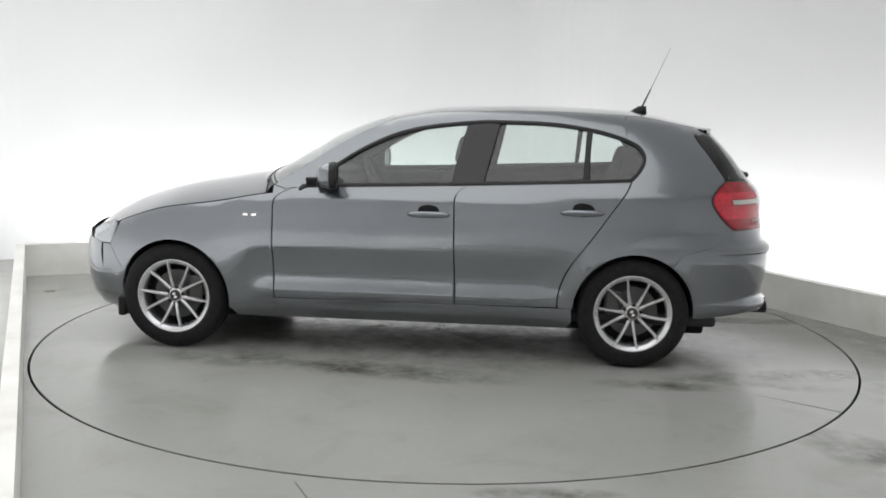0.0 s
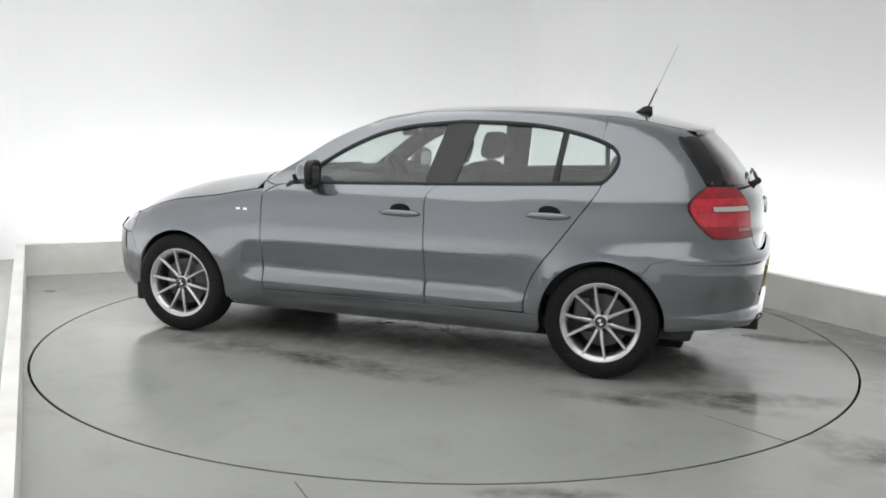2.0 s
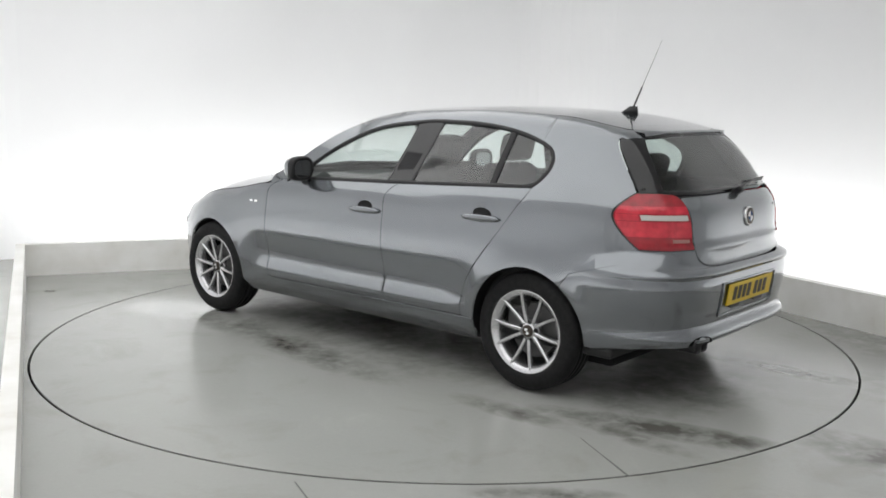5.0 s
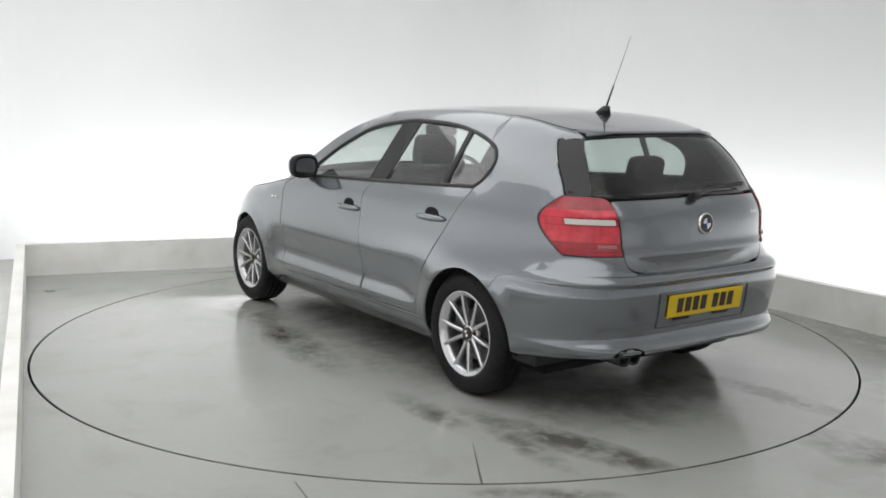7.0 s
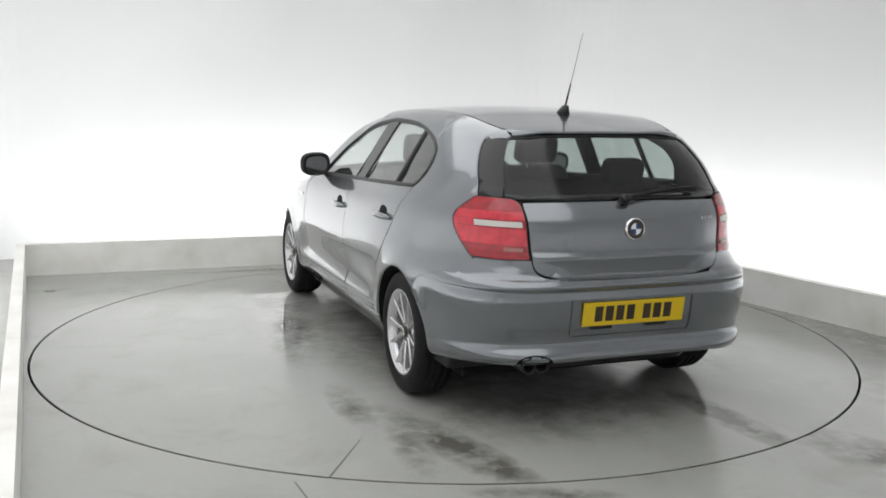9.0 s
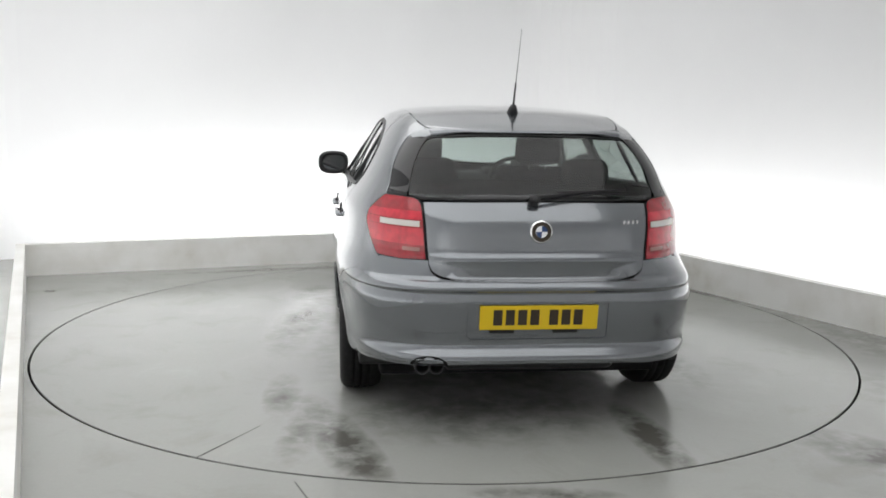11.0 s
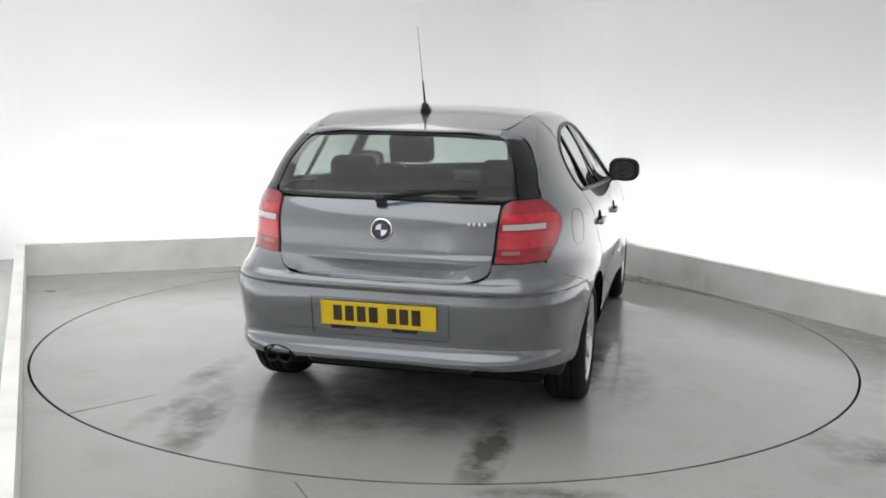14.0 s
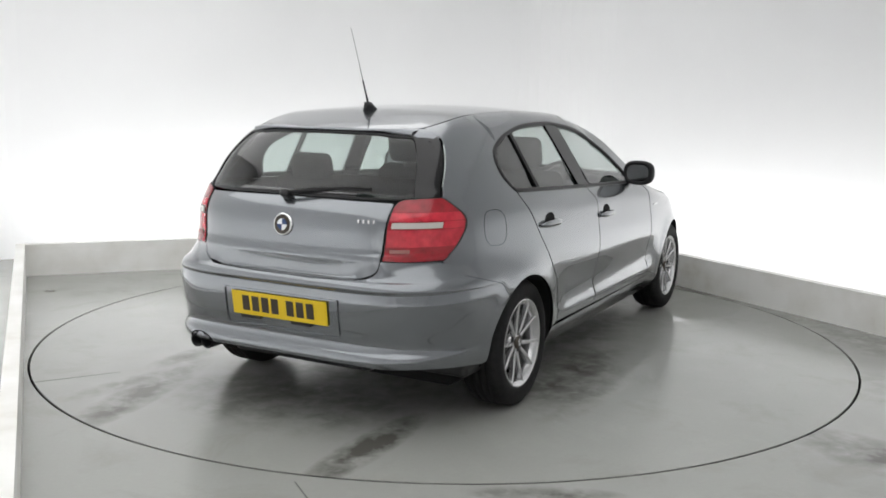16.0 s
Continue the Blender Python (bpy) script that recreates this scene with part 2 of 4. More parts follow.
def build_turntable():
    table = tagged(new("turntable"), "round grey concrete turntable flush with the floor, damp and stained", "turntable")
    bm = bmesh.new()
    bmesh.ops.create_circle(bm, cap_ends=True, radius=TABLE_R - 0.006, segments=160)
    r = bmesh.ops.extrude_face_region(bm, geom=bm.faces[:])
    for v in r["geom"]:
        if isinstance(v, bmesh.types.BMVert):
            v.co.z -= 0.06
    bmesh.ops.recalc_face_normals(bm, faces=bm.faces)
    part("disc", bm, TABLE_FLOOR, table)
    bm = box(0.44, 0.010, 0.002)
    for v in bm.verts:
        if v.co.x > 0:
            v.co.y *= 0.25
    bmesh.ops.transform(bm, matrix=pose(-1.91, 1.172, 0.0, 0, 0, -32), verts=bm.verts)
    part("seam", bm, JOINT, table, "dark joint across the disc")
    bm = lathe([(TABLE_R - 0.006, 0.0), (TABLE_R - 0.0062, -0.055), (TABLE_R - 0.004, -0.055), (TABLE_R - 0.001, -0.002)], 160)
    bmesh.ops.transform(bm, matrix=pose(0, 0, 0, 90, 0, 0), verts=bm.verts)
    part("edge_band", bm, DARK_GAP, table, "dark steel edge")
    return table


studio()
turntable = build_turntable()


# ---- the car's surface ----
from mathutils.geometry import delaunay_2d_cdt

CAR_X, CAR_Y = 0.2067, -0.1746
ARCH_Z, ARCH_R, AXLE = 0.315, 0.338, 1.33


def curve(points):
    """A smooth function through (position, value) pairs, straight beyond the ends."""
    ps = sorted(points)
    xs, ys = [p[0] for p in ps], [p[1] for p in ps]
    n = len(xs)
    sl = [(ys[i + 1] - ys[i]) / (xs[i + 1] - xs[i]) for i in range(n - 1)]
    m = [sl[0]] + [0.0 if sl[i - 1] * sl[i] <= 0 else 2 * sl[i - 1] * sl[i] / (sl[i - 1] + sl[i]) for i in range(1, n - 1)] + [sl[-1]]

    def f(x):
        if x <= xs[0]:
            return ys[0] + m[0] * (x - xs[0])
        if x >= xs[-1]:
            return ys[-1] + m[-1] * (x - xs[-1])
        i = max(k for k in range(n - 1) if xs[k] <= x)
        h = xs[i + 1] - xs[i]
        t = (x - xs[i]) / h
        return (ys[i] * (1 + 2 * t) * (1 - t) ** 2 + m[i] * h * t * (1 - t) ** 2
                + ys[i + 1] * t * t * (3 - 2 * t) + m[i + 1] * h * t * t * (t - 1))
    return f


def smooth(a, b, x):
    t = min(1.0, max(0.0, (x - a) / (b - a)))
    return t * t * (3 - 2 * t)


half_width = curve([(0.15, 0.74), (0.20, 0.784), (0.25, 0.824), (0.30, 0.853), (0.335, 0.858), (0.36, 0.862), (0.45, 0.873), (0.60, 0.882), (0.72, 0.880),
                    (0.82, 0.868), (0.90, 0.858), (0.925, 0.853), (0.945, 0.842), (1.0, 0.803), (1.05, 0.768), (1.2, 0.69), (1.3, 0.632), (1.36, 0.588), (1.39, 0.55), (1.408, 0.50), (1.432, 0.40)])
door_hollow = curve([(0.33, 0.0), (0.365, 0.008), (0.39, 0.006), (0.455, -0.024), (0.52, -0.022), (0.60, -0.008), (0.64, 0.003), (0.70, 0.002), (0.78, 0.0), (0.9, 0.0)])
rear_end = curve([(0.16, -1.95), (0.22, -2.0), (0.28, -2.09), (0.325, -2.14), (0.345, -2.148), (0.365, -2.144), (0.39, -2.122), (0.41, -2.114), (0.50, -2.130), (0.61, -2.141), (0.648, -2.137), (0.660, -2.157), (0.683, -2.156),
                  (0.700, -2.13), (0.714, -2.11), (0.75, -2.112), (0.80, -2.120), (0.815, -2.112), (0.92, -2.108), (0.985, -2.090), (1.0, -2.078), (1.035, -2.04), (1.06, -2.015), (1.2, -1.90), (1.30, -1.805), (1.345, -1.762), (1.40, -1.71)])
front_end = curve([(0.16, 1.96), (0.25, 2.03), (0.45, 2.06), (0.6, 2.05), (0.7, 2.0), (0.8, 1.92), (1.0, 1.85)])
roof_line = curve([(-2.0, 1.28), (-1.76, 1.345), (-1.635, 1.375), (-1.28, 1.436), (-0.75, 1.455), (-0.21, 1.439), (0.06, 1.398), (0.16, 1.376), (0.9, 1.376)])
belt_line = curve([(-2.0, 1.075), (-1.3, 1.047), (-0.407, 1.008), (0.554, 0.972), (0.72, 0.965), (0.80, 0.955), (1.052, 0.905), (1.4, 0.85), (1.65, 0.77), (1.85, 0.68), (2.0, 0.60)])
bonnet_line = curve([(0.6, 1.04), (0.75, 1.03), (0.9, 1.015), (1.19, 0.972), (1.45, 0.926), (1.71, 0.855), (1.887, 0.775), (2.0, 0.70)])
corner_power = curve([(0.2, 5.0), (0.6, 5.2), (0.7, 4.6), (0.8, 3.8), (0.98, 3.8), (1.06, 4.4), (1.15, 5.6), (1.25, 6.8), (1.4, 8.0)])


def level(x, z):
    """Height on the middle section that belongs to the height z at x."""
    b, r = belt_line(x), roof_line(x)
    if z <= 0.45:
        return z
    if z <= b:
        return 0.45 + (z - 0.45) * 0.55 / (b - 0.45)
    return 1.0 + (z - b) * 0.432 / (r - b)


def height(x, lv):
    b, r = belt_line(x), roof_line(x)
    return 0.45 + (lv - 0.45) * (b - 0.45) / 0.55 if lv <= 1.0 else b + (lv - 1.0) * (r - b) / 0.432


def width_at(x, z):
    lv = level(x, z)
    return half_width(lv) + door_hollow(lv) * smooth(0.95, 0.72, x) * smooth(-1.02, -0.75, x)


def side_y(x, z):
    w = width_at(x, z)
    if x > 0.5:
        u, p = (x - 0.5) / (front_end(z) - 0.5), 4.0
    else:
        u, p = max(0.0, (-0.3 - x) / (-0.3 - rear_end(z))), corner_power(z)
    u = min(u, 0.9999)
    y = w * (1 - u ** p) ** (1 / p)
    for ax in (AXLE, -AXLE):
        r = math.hypot(x - ax, z - ARCH_Z)
        y += 0.011 * math.exp(-((r - ARCH_R) / 0.055) ** 2)
    return y


def rear_x(y, z):
    p = corner_power(z)
    w = width_at(-1.5, z)
    u = min(abs(y) / w, 0.9999)
    for _ in range(3):
        x = -0.3 + (rear_end(z) + 0.3) * (1 - u ** p) ** (1 / p)
        u = min(abs(y) / width_at(x, z), 0.9999)
    return -0.3 + (rear_end(z) + 0.3) * (1 - u ** p) ** (1 / p)


def roof_edge(x):
    z = height(x, 1.405)
    return side_y(x, z), z


def roof_z(x, y):
    ye, ze = roof_edge(x)
    return roof_line(x) - (roof_line(x) - ze) * min(1.3, abs(y) / ye) ** 2.3


def bonnet_edge(x):
    z = height(x, 0.975)
    return side_y(x, z), z


def bonnet_z(x, y):
    ye, ze = bonnet_edge(x)
    return bonnet_line(x) - (bonnet_line(x) - ze) * min(1.2, abs(y) / ye) ** 2.4


def surface(fn):
    """Adds the normal, pointing out of the car, to a surface of two parameters."""
    def f(a, b):
        e = 0.004
        p = Vector(fn(a, b))
        n = (Vector(fn(a + e, b)) - Vector(fn(a - e, b))).cross(Vector(fn(a, b + e)) - Vector(fn(a, b - e)))
        n.normalize()
        if n.dot(p - Vector((p.x * 0.72, 0, 0.72))) < 0:
            n.negate()
        return p, n
    return f


SIDE = {1: surface(lambda x, z: (x, side_y(x, z), z)), -1: surface(lambda x, z: (x, -side_y(x, z), z))}
REAR = surface(lambda y, z: (rear_x(y, z), y, z))
ROOF = surface(lambda x, y: (x, y, roof_z(x, y)))
BONNET = surface(lambda x, y: (x, y, bonnet_z(x, y)))


def inset(poly, d):
    """A polygon drawn in by d on all sides."""
    area = sum(a[0] * b[1] - b[0] * a[1] for a, b in zip(poly, poly[1:] + poly[:1]))
    s = 1 if area > 0 else -1
    res = []
    for i, p in enumerate(poly):
        a, b = Vector(poly[i - 1]), Vector(poly[(i + 1) % len(poly)])
        p = Vector(p)
        d1, d2 = (p - a), (b - p)
        if d1.length < 1e-6 or d2.length < 1e-6:
            res.append(tuple(p))
            continue
        n1, n2 = Vector((-d1.y, d1.x)).normalized(), Vector((-d2.y, d2.x)).normalized()
        m = n1 + n2
        k = max(0.35, m.length_squared / 2)
        res.append(tuple(p + m * (s * d / (2 * k) * 1.0)))
    return res


def spline(points, n=6):
    """Points along a smooth open line through the given ones."""
    res = []
    for i in range(len(points) - 1):
        p0, p1, p2, p3 = points[max(i - 1, 0)], points[i], points[i + 1], points[min(i + 2, len(points) - 1)]
        for k in range(n):
            t = k / n
            res.append(tuple(0.5 * (2 * b + (c - a) * t + (2 * a - 5 * b + 4 * c - d) * t * t + (3 * b - a - 3 * c + d) * t ** 3)
                             for a, b, c, d in zip(p0, p1, p2, p3)))
    return res + [tuple(points[-1])]


def arc(cx, cz, r, a0, a1, n=20):
    return [(cx + r * math.cos(radians(a0 + (a1 - a0) * k / n)), cz + r * math.sin(radians(a0 + (a1 - a0) * k / n))) for k in range(n + 1)]


def sheet(patches, step=0.05, off=0.0, flange=0.014):
    """Cut polygons into a fine net and lay them on their surfaces, with a lip turned in along the edge."""
    bm = bmesh.new()
    normals = {}
    for poly, surf in patches:
        los, his = [min(p[k] for p in poly) for k in (0, 1)], [max(p[k] for p in poly) for k in (0, 1)]
        pts = []
        for p in poly:
            if not pts or (Vector(p) - pts[-1]).length > 1e-4:
                pts.append(Vector(p))
        if (pts[0] - pts[-1]).length < 1e-4:
            pts.pop()
        count = len(pts)
        fence = list(pts)
        i = math.ceil(los[0] / step)
        while i * step < his[0]:
            j = math.ceil(los[1] / step)
            while j * step < his[1]:
                g = Vector((i * step, j * step))
                if all((g - f).length > step * 0.3 for f in fence):
                    pts.append(g)
                j += 1
            i += 1
        flat, _, tris, *_ = delaunay_2d_cdt(pts, [(k, (k + 1) % count) for k in range(count)], [], 1, 1e-6)
        own = bmesh.new()
        vs = [own.verts.new((p.x, p.y, 0)) for p in flat]
        for tri in tris:
            own.faces.new([vs[k] for k in tri])
        for v in [v for v in own.verts if not v.link_faces]:
            own.verts.remove(v)
        placed = {}
        for v in own.verts:
            p, n = surf(v.co.x, v.co.y)
            nv = bm.verts.new(p + n * off)
            placed[v] = nv
            normals[nv] = n
        for f in own.faces:
            vs = [placed[v] for v in f.verts]
            nf = bm.faces.new(vs)
            nf.normal_update()
            if nf.normal.dot(normals[vs[0]]) < 0:
                nf.normal_flip()
        own.free()
    if len(patches) > 1:
        rim = list({v for e in bm.edges if e.is_boundary for v in e.verts})
        twins = bmesh.ops.find_doubles(bm, verts=rim, dist=0.005)["targetmap"]
        if twins:
            bmesh.ops.weld_verts(bm, targetmap=twins)
    if flange:
        rim = [e for e in bm.edges if e.is_boundary]
        made = {}
        for e in rim:
            f = e.link_faces[0]
            for v in e.verts:
                if v not in made:
                    made[v] = bm.verts.new(v.co - normals[v] * flange)
                    normals[made[v]] = normals[v]
            a, b = e.verts
            bm.faces.new((a, b, made[b], made[a]))
    bm.verts.ensure_lookup_table()
    bm.verts.index_update()
    return bm, [normals[v] for v in bm.verts]


def panel(name, patches, mat, parent, label="", step=0.05, off=0.0, flange=0.014):
    bm, normals = sheet(patches, step, off, flange)
    me = bpy.data.meshes.new(name)
    bm.to_mesh(me)
    bm.free()
    me.materials.append(mat)
    me.shade_smooth()
    me.normals_split_custom_set_from_vertices([tuple(n) for n in normals])
    ob = new(name, me)
    ob.parent = parent
    if label:
        tagged(ob, label)
    return ob


def band(line, d, surf, off=0.0, closed=True, depth=0.012):
    """A strip of width d along the inside of a line on a surface."""
    bm = bmesh.new()
    inner = inset(line, d)
    rows = []
    for (a, b), (c, e) in zip(line, inner):
        p, n = surf(a, b)
        q, m = surf(c, e)
        rows.append([bm.verts.new(v) for v in (p - n * depth, p + n * off, q + m * off, q - m * depth)])
    count = len(rows) if closed else len(rows) - 1
    for i in range(count):
        r, s = rows[i], rows[(i + 1) % len(rows)]
        for k in range(3):
            bm.faces.new((r[k], s[k], s[k + 1], r[k + 1]))
    bmesh.ops.recalc_face_normals(bm, faces=bm.faces)
    return bm


# ---- car materials ----
PAINT = material("grey metallic car paint", (0.166, 0.178, 0.188), 0.24, 0.8, Coat_Weight=1.0, Coat_Roughness=0.02, Coat_IOR=1.72)
_n = noise_node(PAINT, 900, 2)
set_in(PAINT, "Base Color", ramp(PAINT, _n.outputs[0], ((0.3, (0.150, 0.162, 0.176)), (0.7, (0.182, 0.196, 0.212)))))
_n = noise_node(PAINT, 2.5, 4)
set_in(PAINT, "Roughness", ramp(PAINT, _n.outputs[0], ((0.3, 0.21), (0.7, 0.27))))
BLACK_TRIM = material("black trim plastic", (0.010, 0.010, 0.011), 0.38, Specular_IOR_Level=0.35)
SHELL = material("dark inner shell", (0.009, 0.009, 0.0095), 0.8, Specular_IOR_Level=0.2)
RUBBER = material("tyre rubber", (0.008, 0.008, 0.009), 0.75, Specular_IOR_Level=0.25)
_n = noise_node(RUBBER, 40, 5)
set_in(RUBBER, "Base Color", ramp(RUBBER, _n.outputs[0], ((0.3, (0.006, 0.006, 0.0065)), (0.7, (0.013, 0.013, 0.013)))))
ALLOY = material("silver painted alloy", (0.58, 0.58, 0.59), 0.3, 0.85)
_n = noise_node(ALLOY, 30, 4)
set_in(ALLOY, "Roughness", ramp(ALLOY, _n.outputs[0], ((0.3, 0.20), (0.7, 0.27))))
GLASS_BLACK = material("black printed glass", (0.005, 0.005, 0.006), 0.06)
MIRROR = material("dark mirror glass", (0.24, 0.25, 0.26), 0.03, 1.0)
CHROME = material("chrome", (0.8, 0.8, 0.8), 0.1, 1.0)
STEEL = material("brake steel", (0.10, 0.10, 0.10), 0.5, 0.8)


def lens_material(name, low, high):
    """Moulded plastic lens with fine fluting and a deep mottled colour."""
    mat = material(name, high, 0.1, Coat_Weight=0.5, Coat_Roughness=0.02)
    n = noise_node(mat, 22, 3)
    set_in(mat, "Base Color", ramp(mat, n.outputs[0], ((0.32, low), (0.66, high))))
    tc, wave = mat.node_tree.nodes.new("ShaderNodeTexCoord"), mat.node_tree.nodes.new("ShaderNodeTexWave")
    wave.bands_direction = "Y"
    wave.inputs["Scale"].default_value = 32.0
    mat.node_tree.links.new(tc.outputs["Object"], wave.inputs["Vector"])
    bump(mat, wave.outputs["Fac"], 0.08, 0.003)
    return mat


RED_LENS = lens_material("red lens", (0.24, 0.004, 0.012), (0.38, 0.008, 0.020))
RED_BRIGHT = lens_material("bright red lens", (0.44, 0.010, 0.026), (0.66, 0.022, 0.048))
REFLECTOR = material("greyish red reflector", (0.34, 0.13, 0.12), 0.3, Coat_Weight=0.5)
CLEAR_LENS = material("clear indicator lens", (0.60, 0.55, 0.52), 0.2, 0.3, Coat_Weight=0.5)
HEAD_LENS = material("headlight lens", (0.42, 0.44, 0.46), 0.15, 0.5, Coat_Weight=1.0)
YELLOW = material("yellow plate", (0.72, 0.50, 0.012), 0.35)
PLATE_INK = material("black bar", (0.03, 0.02, 0.012), 0.5)
BADGE_BLUE = material("blue enamel", (0.03, 0.06, 0.16), 0.2)
BADGE_WHITE = material("white enamel", (0.75, 0.76, 0.78), 0.2)
CLOTH = material("dark seat cloth", (0.035, 0.035, 0.038), 0.85)
_n = noise_node(CLOTH, 30, 3)
set_in(CLOTH, "Base Color", ramp(CLOTH, _n.outputs[0], ((0.3, (0.010, 0.0105, 0.0105)), (0.7, (0.021, 0.022, 0.022)))))
CABIN = material("dark cabin plastic", (0.011, 0.0115, 0.0115), 0.65)
LINING = material("grey roof lining", (0.30, 0.30, 0.29), 0.9)


def glass(name, tint, least=0.07):
    """Thin tinted glass: clear seen straight on, glossy at a slant."""
    mat = bpy.data.materials.new(name)
    mat.use_nodes = True
    nt = mat.node_tree
    nt.nodes.remove(nt.nodes["Principled BSDF"])
    clear, shine = nt.nodes.new("ShaderNodeBsdfTransparent"), nt.nodes.new("ShaderNodeBsdfGlossy")
    clear.inputs[0].default_value = (*tint, 1)
    shine.inputs[0].default_value, shine.inputs["Roughness"].default_value = (1, 1, 1, 1), 0.015
    slant, mix = nt.nodes.new("ShaderNodeLayerWeight"), nt.nodes.new("ShaderNodeMixShader")
    slant.inputs[0].default_value = 0.5
    gloss = maths(mat, "MULTIPLY_ADD", maths(mat, "POWER", slant.outputs["Facing"], 3.2), 0.85, least)
    nt.links.new(gloss, mix.inputs[0])
    nt.links.new(clear.outputs[0], mix.inputs[1])
    nt.links.new(shine.outputs[0], mix.inputs[2])
    nt.links.new(mix.outputs[0], nt.nodes["Material Output"].inputs[0])
    return mat


SIDE_GLASS = glass("pale green side glass", (0.80, 0.86, 0.84))
REAR_GLASS = glass("tinted rear glass", (0.54, 0.60, 0.575), 0.032)

car = tagged(new("car"), "grey metallic five-door hatchback with silver alloy wheels", "car")

# outlines on the side: length and height
DLO_FRONT = [(0.585, 0.972), (0.554, 0.985), (0.406, 1.092), (0.24, 1.200), (0.056, 1.286), (-0.142, 1.335), (-0.403, 1.364), (-0.533, 1.370)]
DLO_REAR = [(-0.533, 1.370), (-0.855, 1.362), (-1.111, 1.326), (-1.296, 1.270), (-1.365, 1.215), (-1.372, 1.15), (-1.335, 1.085), (-1.295, 1.049)]
DLO_TOP = spline(DLO_FRONT + DLO_REAR[1:], 5)


def belt(x0, x1, n=14):
    return [(x0 + (x1 - x0) * k / n, belt_line(x0 + (x1 - x0) * k / n)) for k in range(n + 1)]


SPLIT = spline([(-0.378, 1.007), (-0.335, 0.975), (-0.312, 0.93), (-0.314, 0.8), (-0.318, 0.6), (-0.325, 0.334)], 4)
REAR_CUT = spline([(-1.292, 1.046), (-1.262, 0.985), (-1.185, 0.875), (-1.093, 0.745), (-0.985, 0.60), (-0.935, 0.51), (-0.908, 0.42), (-0.902, 0.338)], 4)
FRONT_CUT = spline([(0.717, 0.334), (0.722, 0.5), (0.724, 0.75), (0.722, 0.885), (0.700, 0.925), (0.640, 0.958), (0.600, 0.968)], 4)
SEAM = spline([(-1.585, 0.652), (-1.70, 0.684), (-1.806, 0.716), (-1.862, 0.745), (-1.886, 0.781)], 4)
LAMP_SIDE = spline([(-1.886, 0.781), (-1.846, 0.812), (-1.801, 0.857), (-1.763, 0.908), (-1.747, 0.950), (-1.757, 0.985), (-1.790, 1.022), (-1.828, 1.056)], 4)
WRAP_SIDE = spline([(-1.828, 1.056), (-1.786, 1.12), (-1.727, 1.20), (-1.672, 1.272), (-1.652, 1.312)], 4)


def to_rear(pts, s=1):
    return [(s * side_y(x, z), z) for x, z in pts]


def mirror(pts):
    return [(-a, b) for a, b in pts]


def corner(z):
    """The plan's corner at the height z, as length and half width."""
    p = corner_power(z)
    k = 0.5 ** (1 / p)
    x = -0.3 + (rear_end(z) + 0.3) * k
    return x, side_y(x, z)


